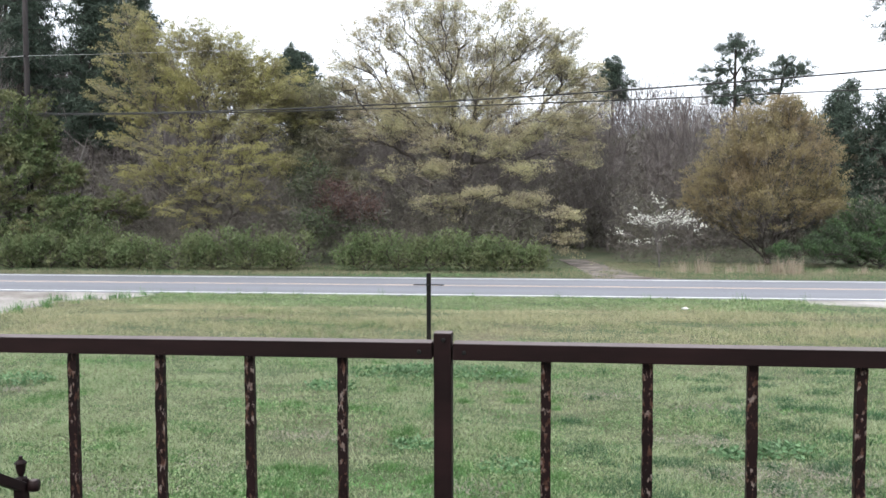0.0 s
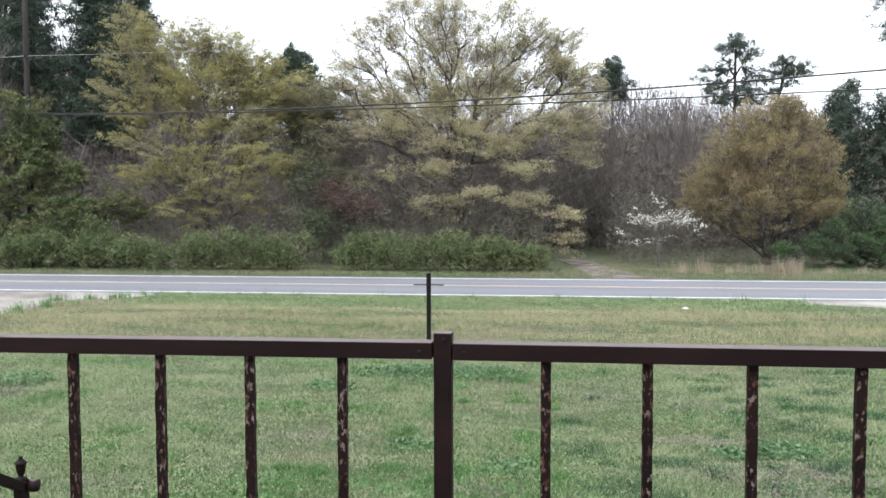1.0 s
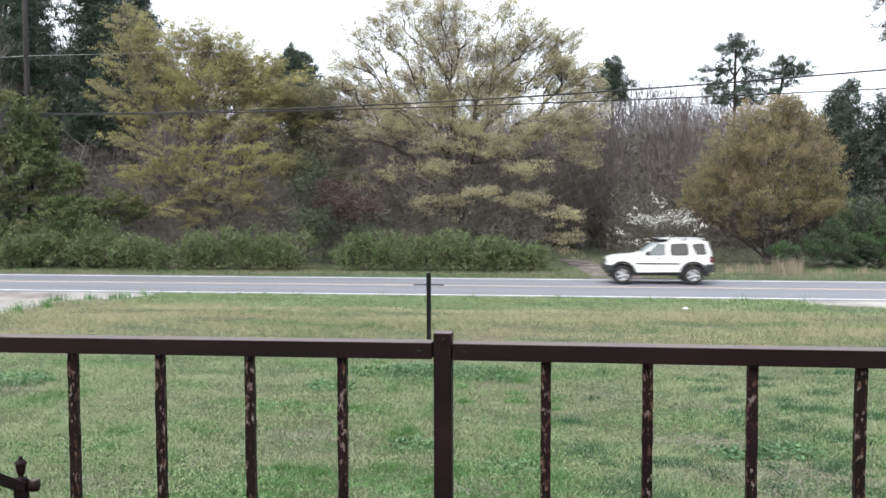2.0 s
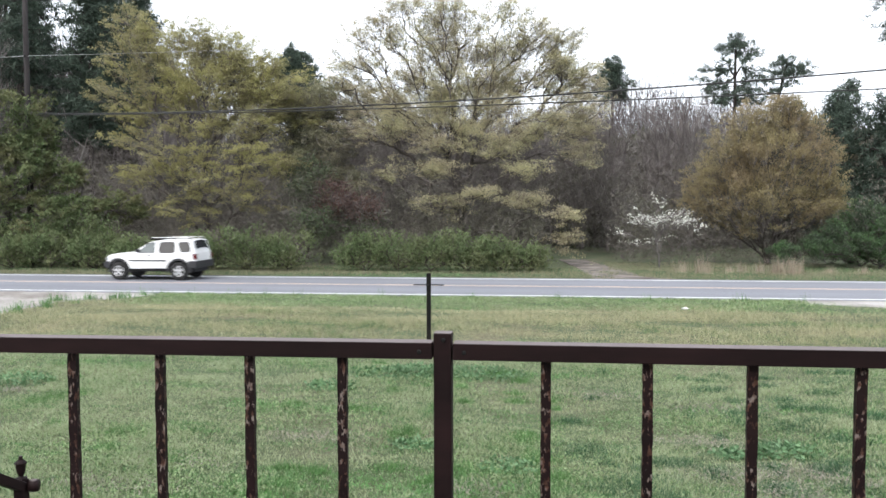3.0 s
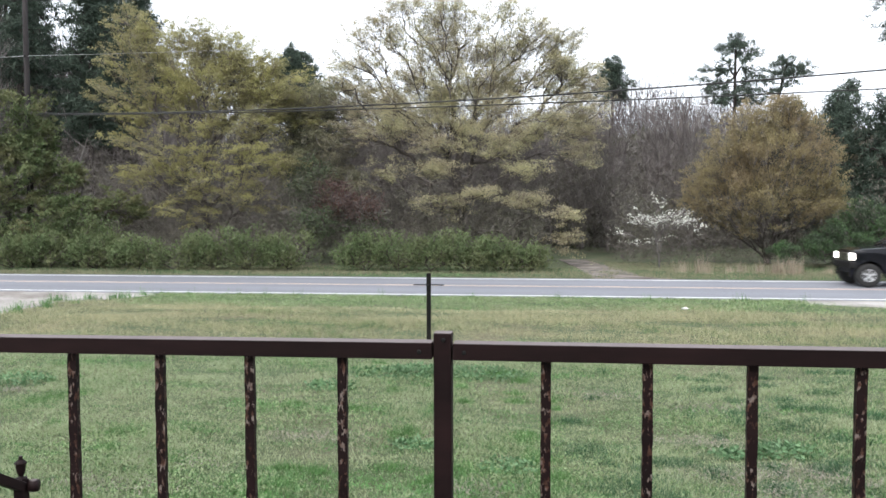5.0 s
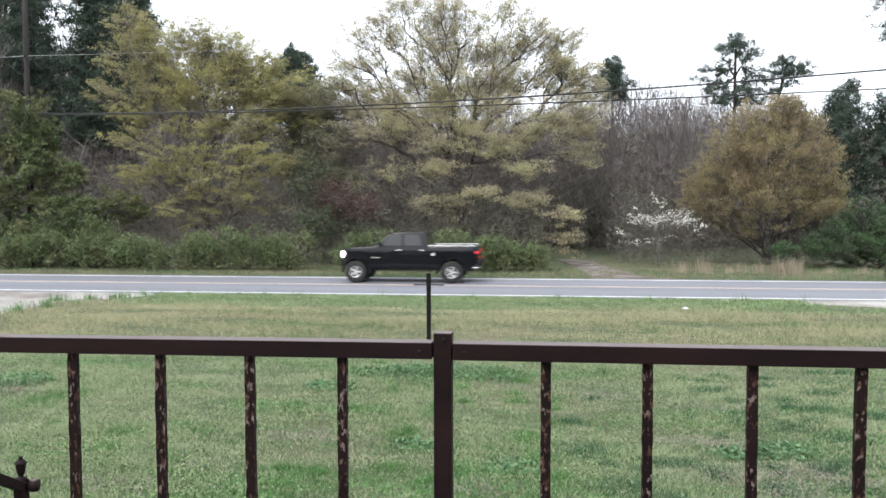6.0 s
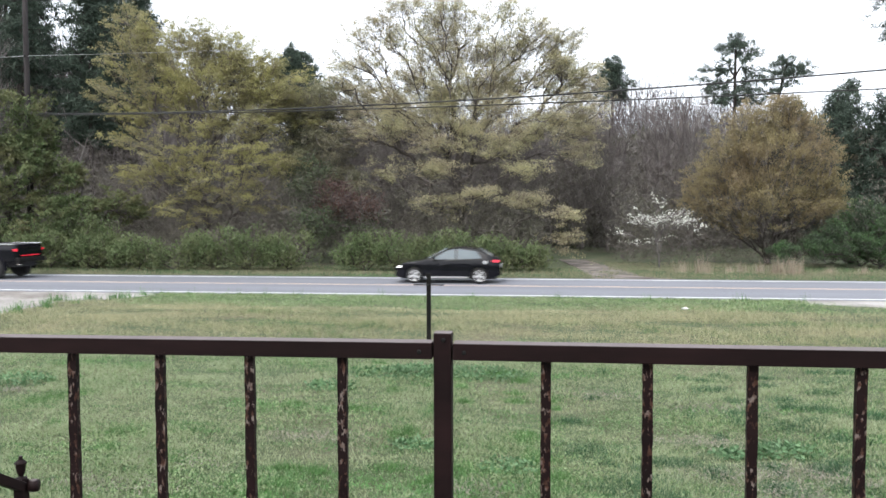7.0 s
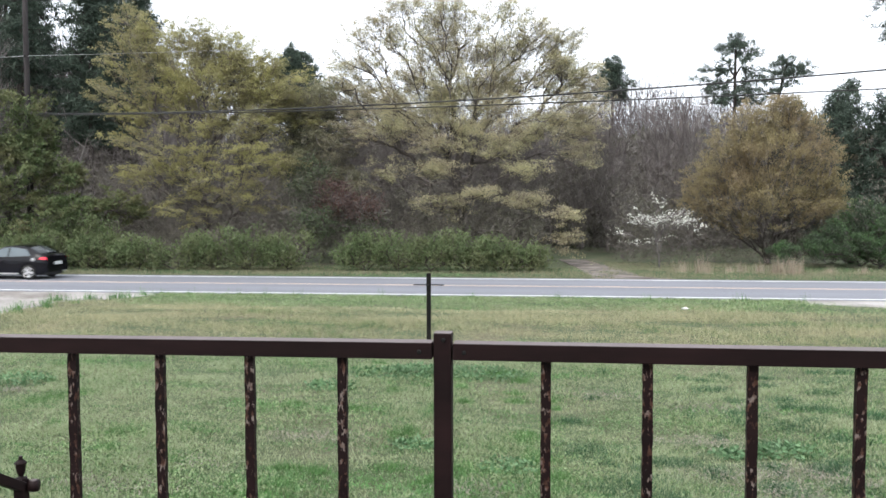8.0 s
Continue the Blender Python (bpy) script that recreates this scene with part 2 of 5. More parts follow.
# ---- plants ----
def tubes(p0, p1, r0, r1, sides):
    """Tapered limbs from p0 to p1 as quads."""
    d = p1 - p0
    d /= np.linalg.norm(d, axis=1, keepdims=True) + 1e-9
    ref = np.where(np.abs(d[:, 2:3]) > 0.9, [[1.0, 0, 0]], [[0, 0, 1.0]])
    u = np.cross(d, ref)
    u /= np.linalg.norm(u, axis=1, keepdims=True) + 1e-9
    w = np.cross(d, u)
    ang = np.arange(sides) * 2 * np.pi / sides
    ring = np.cos(ang)[None, :, None] * u[:, None] + np.sin(ang)[None, :, None] * w[:, None]
    v = np.concatenate([p0[:, None] + ring * r0[:, None, None], p1[:, None] + ring * r1[:, None, None]], 1)
    i = np.arange(sides)
    j = (i + 1) % sides
    quad = np.stack([i, j, j + sides, i + sides], 1)
    f = (np.arange(len(p0)) * 2 * sides)[:, None, None] + quad[None]
    return v.reshape(-1, 3), f.reshape(-1, 4)


def skeleton(rng, base, fork, tips, trunk_r, balance=0.35, step=0.7, jitter=0.12, droop=0.0, tip_r=0.012, split=2.4):
    """Limbs that join every tip to a trunk by short and direct ways; returns limb ends and radii."""
    n0 = 6
    pos = [np.array(base) + (np.array(fork) - np.array(base)) * k / n0 + np.array([*rng.normal(0, 0.05, 2), 0]) * (0 < k < n0) for k in range(n0 + 1)]
    par = [-1] + list(range(n0))
    length = [0.0]
    for k in range(1, n0 + 1):
        length.append(length[-1] + np.linalg.norm(pos[k] - pos[k - 1]))
    tips = np.asarray(tips)
    order = np.argsort(np.linalg.norm(tips - pos[-1], axis=1))
    P = np.zeros((len(tips) * 14 + 50, 3))
    L = np.zeros(len(P))
    n = len(pos)
    P[:n], L[:n] = pos, length
    for t in tips[order]:
        first = 2
        cost = np.linalg.norm(P[first:n] - t, axis=1) + balance * L[first:n]
        k = first + int(np.argmin(cost))
        gap = np.linalg.norm(t - P[k])
        m = int(min(12, max(1, round(gap / step))))
        start = P[k].copy()
        for s in range(1, m + 1):
            f = s / m
            q = start + (t - start) * f
            if s < m:
                q = q + rng.normal(0, jitter, 3) * min(1, gap / 2)
            q[2] += (droop * gap) * 4 * f * (1 - f)
            P[n], L[n] = q, L[k] + np.linalg.norm(q - P[k])
            par.append(k)
            k = n
            n += 1
    P = P[:n]
    load = np.zeros(n)
    child = np.zeros(n, int)
    for k in par[1:]:
        child[k] += 1
    load[child == 0] = 1.0
    for k in range(n - 1, 0, -1):
        load[par[k]] += load[k]
    rad = tip_r * load ** (1 / split)
    rad = tip_r + (rad - tip_r) * (trunk_r - tip_r) / max(rad[0] - tip_r, 1e-6)
    par = np.array(par)
    k = np.arange(1, n)
    return P[par[k]], P[k], np.minimum(rad[par[k]], rad[k] * 1.5 + 0.01), rad[k]


def limbs_mesh(name, limbs, mat):
    a, b, ra, rb = limbs
    thick = rb > 0.06
    v1, f1 = tubes(a[thick], b[thick], ra[thick], rb[thick], 7)
    v2, f2 = tubes(a[~thick], b[~thick], ra[~thick], rb[~thick], 4)
    return mesh_of(name, np.concatenate([v1, v2]), np.concatenate([f1, f2 + len(v1)]), mat, True)


def blade_leaves(p, d, s, z, w):
    """Far leaves, twigs and needles: one pointed triangle each."""
    v = np.stack([p - s * w, p + s * w, p + d * z], 1)
    return v.reshape(-1, 3), np.arange(len(p) * 3).reshape(-1, 3)


def leaves(rng, centres, each, spread, size, slim=0.55, flat=0.5, along=None, pointed=True):
    """Leaves scattered round their centres: pointed ones, or diamonds where they are near."""
    c = np.repeat(np.asarray(centres), each, 0) + rng.normal(0, 1, (len(centres) * each, 3)) * np.asarray(spread)
    n = len(c)
    d = rng.normal(0, 1, (n, 3))
    if along is not None:
        d = d * 0.45 + np.asarray(along)
    d /= np.linalg.norm(d, axis=1, keepdims=True)
    up = rng.normal(0, 1, (n, 3)) * (1 - flat) + np.array([0, 0, 1.0]) * flat
    s = np.cross(d, up)
    s /= np.linalg.norm(s, axis=1, keepdims=True) + 1e-9
    z = size * rng.uniform(0.6, 1.3, (n, 1))
    w = z * slim * 0.5
    if pointed:
        return blade_leaves(c, d, s, z, w)
    v = np.stack([c, c + d * z * 0.5 + s * w, c + d * z, c + d * z * 0.5 - s * w], 1)
    return v.reshape(-1, 3), np.arange(n * 4).reshape(-1, 4)


def fans(rng, centres, heart, twiglets, each, length, size, slim=0.5, rise=0.0, lift=0.35, leafless=None, spread=0.075, twig_w=0.0065, width=0.36):
    """Flat leafy sprays at the ends of boughs: every spray is a fan of twiglets with a knot of leaves on each.
    Returns the sprays' roots, the twiglets and the leaves."""
    c = np.asarray(centres)
    out = (c - np.asarray(heart)) * (1, 1, lift)
    out /= np.linalg.norm(out, axis=1, keepdims=True) + 1e-9
    d = out + rng.normal(0, 0.38, c.shape) * (1, 1, 0.5) + (0, 0, rise)
    d /= np.linalg.norm(d, axis=1, keepdims=True)
    s = np.cross(d, rng.normal(0, 0.25, c.shape) + (0, 0, 1.0))
    s /= np.linalg.norm(s, axis=1, keepdims=True) + 1e-9
    long = length * rng.uniform(0.55, 1.45, (len(c), 1))
    root = c - d * long * 0.5
    t = rng.uniform(0.15, 1, (len(c), twiglets, 1)) ** 0.7
    side = rng.normal(0, width, (len(c), twiglets, 1)) * (0.3 + 0.7 * t)
    q = root[:, None] + (d * long)[:, None] * t + (s * long)[:, None] * side
    q[:, :, 2] += (rng.normal(0, 0.05, q.shape[:2]) - 0.16 * (t[:, :, 0] - 0.45) ** 2 + 0.03) * long
    base = root[:, None] + (q - root[:, None]) * rng.uniform(0.0, 0.45, t.shape)
    way = q - base
    far = np.linalg.norm(way, axis=2, keepdims=True) + 1e-9
    dirs = (way / far).reshape(-1, 3)
    wide = np.cross(dirs, rng.normal(0, 1, dirs.shape))
    wide /= np.linalg.norm(wide, axis=1, keepdims=True) + 1e-9
    twig = blade_leaves(base.reshape(-1, 3), dirs, wide, far.reshape(-1, 1) * 1.15, np.full((len(dirs), 1), twig_w))
    if leafless is not None:
        keep = rng.uniform(0, 1, len(c)) > leafless
        q, dirs = q[keep], dirs[np.repeat(keep, twiglets)]
    k = q.reshape(-1, 3)
    p = np.repeat(k, each, 0) + rng.normal(0, spread, (len(k) * each, 3)) * (1.25, 1.25, 0.6)
    e = np.repeat(dirs, each, 0) * 0.5 + rng.normal(0, 0.6, p.shape)
    e /= np.linalg.norm(e, axis=1, keepdims=True)
    w = np.cross(e, rng.normal(0, 0.45, p.shape) + (0, -0.3, 0.8))
    w /= np.linalg.norm(w, axis=1, keepdims=True) + 1e-9
    z = size * rng.uniform(0.6, 1.35, (len(p), 1))
    return root, twig, blade_leaves(p, e, w, z, z * slim * 0.5)


def sprigs(rng, centres, heart, each, reach, size, slim=0.5, rise=0.0, flatten=0.45, per=7):
    """Leaves set along short sprigs that point outwards from the heart of a crown."""
    centres = np.asarray(centres)
    k = max(1, round(each / per))
    c = np.repeat(centres, k, 0) + rng.normal(0, 1, (len(centres) * k, 3)) * (reach * 0.4, reach * 0.4, reach * 0.17)
    out = c - np.asarray(heart)
    out /= np.linalg.norm(out, axis=1, keepdims=True) + 1e-9
    d = rng.normal(0, 1, (len(c), 3)) * (1, 1, flatten) + out * 1.1 + (0, 0, rise)
    d /= np.linalg.norm(d, axis=1, keepdims=True)
    t = rng.uniform(-0.5, 0.5, (len(c), per, 1)) * reach
    bend = -0.12 * (t / reach) ** 2 * np.array([0, 0, 1.0])
    p = c[:, None] + d[:, None] * t + bend + rng.normal(0, reach * 0.055, (len(c), per, 3))
    p = p.reshape(-1, 3)
    dd = np.repeat(d, per, 0) + rng.normal(0, 0.55, p.shape)
    dd /= np.linalg.norm(dd, axis=1, keepdims=True)
    up = rng.normal(0, 0.4, p.shape) + (0, -0.25, 0.8)
    s = np.cross(dd, up)
    s /= np.linalg.norm(s, axis=1, keepdims=True) + 1e-9
    z = size * rng.uniform(0.6, 1.3, (len(p), 1))
    w = z * slim * 0.5
    v = np.stack([p, p + dd * z * 0.5 + s * w, p + dd * z, p + dd * z * 0.5 - s * w], 1)
    return v.reshape(-1, 3), np.arange(len(p) * 4).reshape(-1, 4)


def in_lobes(rng, lobes, count, hollow=0.55):
    """Points in a crown made of egg-shaped lobes (x, y, z, rx, ry, rz), thicker towards their skins."""
    lobes = np.array(lobes, float)
    size = lobes[:, 3] * lobes[:, 4] * lobes[:, 5]
    pick = rng.choice(len(lobes), count, p=size ** 0.7 / (size ** 0.7).sum())
    d = rng.normal(0, 1, (count, 3))
    d /= np.linalg.norm(d, axis=1, keepdims=True)
    r = hollow + (1 - hollow) * rng.uniform(0, 1, (count, 1)) ** 0.6
    r *= rng.uniform(0.75, 1.12, (count, 1))
    return lobes[pick, :3] + d * r * lobes[pick, 3:]


def ball(centre, r, ry=None, rz=None):
    return (*centre, r, ry or r, rz or r * 0.75)


def plant(name, label, category, base, fork, lobes, tips, each, leaf_mat, leaf_size, trunk_r, seed, spread=(0.3, 0.3, 0.14), bark=None,
          twigs=0, hollow=0.55, slim=0.55, group="", balance=0.35, tip_r=0.012, leafless=None, jitter=0.12, split=2.0, sprig=0.0, rise=0.0, fan=0.0, twiglets=14, lift=0.35, twig_w=0.0065, knot=0.075, width=0.36):
    """A tree or shrub: a trunk with limbs that reach through its crown, and a crown of many small leaves."""
    rng = np.random.default_rng(seed)
    base = np.array(base, float)
    pts = in_lobes(rng, lobes, tips, hollow)
    pts = pts[pts[:, 2] > 0.25]
    thing = new(name)
    thing.location = base
    tagged(thing, label, category, group)
    joints = pts - base
    if fan:
        bare = leafless(pts) if leafless is not None else None
        joints, (tv, tf), (lv, lf) = fans(rng, pts - base, np.array(fork) - base, twiglets, each, fan, leaf_size, slim, rise, lift, bare, spread=knot, twig_w=twig_w, width=width)
        tagged(under(new("twig_spray", mesh_of("twig_spray", tv, tf, TWIG)), thing, "fine bare grey-brown twigs"), kind="stuff")
        if each:
            under(new("crown", mesh_of("crown", lv, lf, leaf_mat)), thing)
    limbs = skeleton(rng, (0, 0, -0.1), np.array(fork) - base, joints, trunk_r, balance, tip_r=tip_r, jitter=jitter, split=split)
    under(new("trunk", limbs_mesh("trunk", limbs, bark or BARK)), thing)
    if twigs and not fan:
        v, f = leaves(rng, pts - base, twigs, (0.35, 0.35, 0.25), 0.6, 0.028, 0.3)
        tagged(under(new("twig_spray", mesh_of("twig_spray", v, f, TWIG)), thing, "fine bare grey-brown twigs"), kind="stuff")
    if each and not fan:
        c = pts - base
        if sprig:
            v, f = sprigs(rng, c, np.array(fork) - base, each, sprig, leaf_size, slim, rise)
        else:
            v, f = leaves(rng, c, each, spread, leaf_size, slim)
        under(new("crown", mesh_of("crown", v, f, leaf_mat)), thing)
    return thing


def pine(name, label, base, height, crown_from, reach, seed, pads=26, trunk_r=0.17, each=34, lean=0.0, size=0.26, boughs=None):
    """A pine: a straight trunk, bare below, and flat tiers of needle tufts along its boughs (bearing in degrees, length, height)."""
    rng = np.random.default_rng(seed)
    thing = new(name)
    thing.location = base
    tagged(thing, label, "tree", "pines")
    if boughs is None:
        boughs = []
        for i in range(pads):
            f = (i + 0.5) / pads
            out = reach * (1 - f) ** 0.5 * rng.uniform(0.45, 1.0) * (0.6 + 0.4 * min(1, f * 4)) + 0.35
            boughs.append((i * 137.5 + rng.uniform(-25, 25), out, crown_from + (height - crown_from) * f))
    side_shoots = [(b + rng.choice((-1, 1)) * rng.uniform(20, 55), out * rng.uniform(0.45, 0.8), z + rng.uniform(-0.35, 0.3)) for b, out, z in boughs]
    tips = []
    for bearing, out, z in boughs + side_shoots:
        a = radians(bearing)
        d, across = np.array([math.cos(a), math.sin(a), 0]), np.array([-math.sin(a), math.cos(a), 0])
        foot = np.array([lean * z / height, 0, z - 0.1 * out])
        curl = rng.uniform(0.0, 0.34)
        for k in range(3 + int(out * 2.4)):
            f = rng.uniform(0.25, 1.0) ** 0.75
            tips.append(foot + d * out * f + across * rng.normal(0, 0.2) * out * f + (0, 0, curl * out * f * f + rng.normal(0, 0.22)))
    tips = np.array(tips)
    limbs = skeleton(rng, (0, 0, -0.1), (lean, 0, height * 0.96), tips, trunk_r, 0.12, step=0.8, tip_r=0.018, droop=-0.03)
    under(new("trunk", limbs_mesh("trunk", limbs, PINE_BARK)), thing)
    v, f = leaves(rng, tips, each, (0.17, 0.17, 0.1), size, 0.15, 0.1, along=(0, 0, 0.3))
    under(new("crown", mesh_of("crown", v, f, NEEDLE)), thing)
    return thing


def stuff(name, verts, faces, mat, label, category):
    return tagged(new(name, mesh_of(name, verts, faces, mat)), label, category, kind="stuff")


def height_at(x, y):
    """The lawn's gentle swells, level at the road and beyond."""
    x, y = np.asarray(x, float), np.asarray(y, float)
    fade = np.clip((24.5 - y) / 8, 0, 1) * np.clip((y - 1) / 5, 0, 1)
    return fade * (0.05 * np.sin(x * 0.55 + 1.0) * np.sin(y * 0.42) + 0.03 * np.sin(x * 1.3 + y * 0.9))


# ---- the large structure ----
def build_ground():
    xs = np.concatenate([[-3000, -700, -200, -90], np.arange(-50, 40.1, 0.75), [90, 200, 700, 3000]])
    ys = np.concatenate([[-3000, -300, -60, -20], np.arange(-8, 60.1, 0.6), [75, 100, 200, 700, 3000]])
    X, Y = np.meshgrid(xs, ys)
    v = np.stack([X, Y, height_at(X, Y)], 2).reshape(-1, 3)
    nx = len(xs)
    i = (np.arange(len(ys) - 1)[:, None] * nx + np.arange(nx - 1)[None]).ravel()
    f = np.stack([i, i + 1, i + nx + 1, i + nx], 1)
    tagged(new("ground", mesh_of("ground", v, f, SOIL, True)), "patchy green and straw-coloured lawn over flat soil", "ground", kind="structure")


def strip(name, x0, x1, y0, y1, z0, z1, mat, label, category, wobble=0.0, step=1.0, seed=1):
    """A slab with softly uneven long edges."""
    rng = np.random.default_rng(seed)
    bm = bmesh.new()
    n = max(2, int((x1 - x0) / step))
    rows = []
    for i in range(n + 1):
        x = x0 + (x1 - x0) * i / n
        a, b = y0 + rng.uniform(-wobble, wobble), y1 + rng.uniform(-wobble, wobble)
        rows.append([bm.verts.new(p) for p in ((x, a, z0), (x, a + 0.02, z1), (x, b - 0.02, z1), (x, b, z0))])
    for a, b in zip(rows, rows[1:]):
        for k in range(3):
            bm.faces.new((a[k], b[k], b[k + 1], a[k + 1]))
    return tagged(part(name, bm, mat), label, category, kind="structure")


def build_road():
    strip("road", -400, 400, 25.95, 33.05, -0.1, 0.03, ASPHALT, "grey two-lane asphalt road with worn paint lines", "road", 0.03, 2.0)
    for y, nm in ((26.36, "white_edge_line"), (32.55, "white_edge_line")):
        strip(nm, -400, 400, y - 0.085, y + 0.085, 0.028, 0.034, LINE_WHITE, "worn white line along the road's edge", "road marking", 0.006, 1.5, 4)
    for y in (29.50, 29.76):
        strip("yellow_centre_line", -400, 400, y - 0.05, y + 0.05, 0.028, 0.034, LINE_YELLOW, "faded yellow centre line of the road", "road marking", 0.005, 1.5, 5)


def patch_sheet(name, outline, z, mat, label, category, seed):
    """A flat lobed patch of gravel or dirt, its rim thinning into the ground."""
    rng = np.random.default_rng(seed)
    bm = bmesh.new()
    pts = []
    for (x0, y0), (x1, y1) in zip(outline, outline[1:] + outline[:1]):
        n = max(2, int(math.hypot(x1 - x0, y1 - y0) / 0.35))
        for i in range(n):
            pts.append((x0 + (x1 - x0) * i / n + rng.normal(0, 0.07), y0 + (y1 - y0) * i / n + rng.normal(0, 0.05)))
    cx, cy = sum(p[0] for p in pts) / len(pts), sum(p[1] for p in pts) / len(pts)
    low = [bm.verts.new((x, y, -0.03)) for x, y in pts]
    top = [bm.verts.new((cx + (x - cx) * 0.985, cy + (y - cy) * 0.985, z + rng.uniform(-0.003, 0.003))) for x, y in pts]
    for i in range(len(pts)):
        j = (i + 1) % len(pts)
        bm.faces.new((low[i], low[j], top[j], top[i]))
    bm.faces.new(top)
    bmesh.ops.triangulate(bm, faces=[f for f in bm.faces if len(f.verts) > 4])
    return tagged(part(name, bm, mat), label, category, kind="structure")


def build_house():
    """The porch under the camera and the house wall behind it."""
    bm = box(bmesh.new(), (-4.5, -1.6, 0.0), (3.5, 1.05, 1.84), 0.015)
    tagged(part("porch_floor", bm, PORCH_CONCRETE), "grey concrete porch slab under the railing", "porch", kind="structure")
    bm = box(bmesh.new(), (-7, -1.8, -0.05), (6, -1.6, 4.6), 0.01)
    tagged(part("wall_house", bm, SIDING), "pale painted house wall behind the porch", "wall", kind="structure")


build_ground()
build_road()
patch_sheet("driveway", [(-30, 26.0), (-13.4, 26.0), (-12.9, 25.6), (-13.9, 24.1), (-15.2, 23.2), (-15.0, 21.8), (-15.1, 20.3), (-15.6, 18.0), (-30, 17)], 0.02, CONCRETE, "pale gravel driveway beside the lawn", "driveway", 7)
patch_sheet("driveway", [(7.7, 26.0), (16, 26.0), (18, 23), (17, 19), (12.5, 22.5), (9.9, 24.3), (8.3, 24.9)], 0.02, CONCRETE, "pale gravel driveway meeting the road", "driveway", 8)
patch_sheet("dirt_track", [(2.2, 33.1), (5.7, 33.1), (4.3, 34.4), (3.9, 37.7), (2.9, 43), (2.4, 46), (0.9, 46), (1.1, 44), (1.6, 40), (2.0, 36)], 0.02, DIRT, "rutted dirt track leading into the woods", "track", 9)
build_house()


# ---- the woods across the road ----
def ragged(z):
    return lambda p: np.clip((z - p[:, 2]) / 4, 0, 0.85)


plant("oak_tree", "broad spreading tree with thin yellow-olive spring leaves", "tree", (-18.5, 42, 0), (-18.6, 42, 3.0),
      [ball((-22.63, 42.00, 12.85), 1.6, rz=1.1), ball((-21.50, 42.00, 11.73), 1.9), ball((-18.86, 42.00, 11.96), 1.7, rz=1.1), ball((-16.93, 42.00, 11.15), 1.7, rz=1.2), ball((-15.49, 42.00, 10.50), 1.5, rz=1.2), ball((-23.68, 42.00, 11.16), 1.2), ball((-20.88, 42.00, 9.85), 2.2), ball((-17.51, 41.00, 9.17), 2.2), ball((-15.04, 42.00, 8.96), 1.9),
       ball((-23.81, 41.00, 9.30), 1.2, rz=0.7), ball((-22.03, 41.00, 8.20), 1.6, rz=0.9), ball((-15.64, 41.00, 7.33), 2.0, rz=1.0), ball((-18.27, 40.50, 7.32), 1.8, rz=0.8), ball((-21.05, 40.00, 6.57), 1.5, rz=0.55), ball((-18.77, 39.50, 5.76), 1.7, rz=0.6), ball((-15.09, 39.50, 5.72), 1.6, rz=0.6), ball((-13.69, 39.80, 5.14), 1.2, rz=0.6),
       ball((-20.46, 40.00, 4.77), 1.8, rz=0.8), ball((-17.16, 40.00, 4.44), 2.2, rz=1.0), ball((-14.55, 40.00, 3.39), 1.7, rz=1.3), ball((-18.75, 40.00, 2.96), 1.8, rz=1.0), ball((-14.07, 42.00, 9.40), 1.5, rz=1.1), ball((-13.46, 42.50, 8.07), 1.5, rz=1.0),
       ball((-19.6, 41.6, 10.8), 2.0, rz=1.5), ball((-17.6, 41.6, 10.4), 2.0, rz=1.5), ball((-16.1, 41.8, 9.5), 1.8, rz=1.3), ball((-15.2, 41.6, 8.4), 1.8, rz=1.2), ball((-19.4, 41.4, 9.0), 2.0, rz=1.3), ball((-16.8, 42.0, 11.1), 1.5, rz=1.0)],
      1000, 14, LEAF_OLIVE, 0.085, 0.26, 11, leafless=ragged(5.0), balance=0.55, hollow=0.35, tip_r=0.011, fan=1.25, rise=0.12, lift=0.5, jitter=0.16)
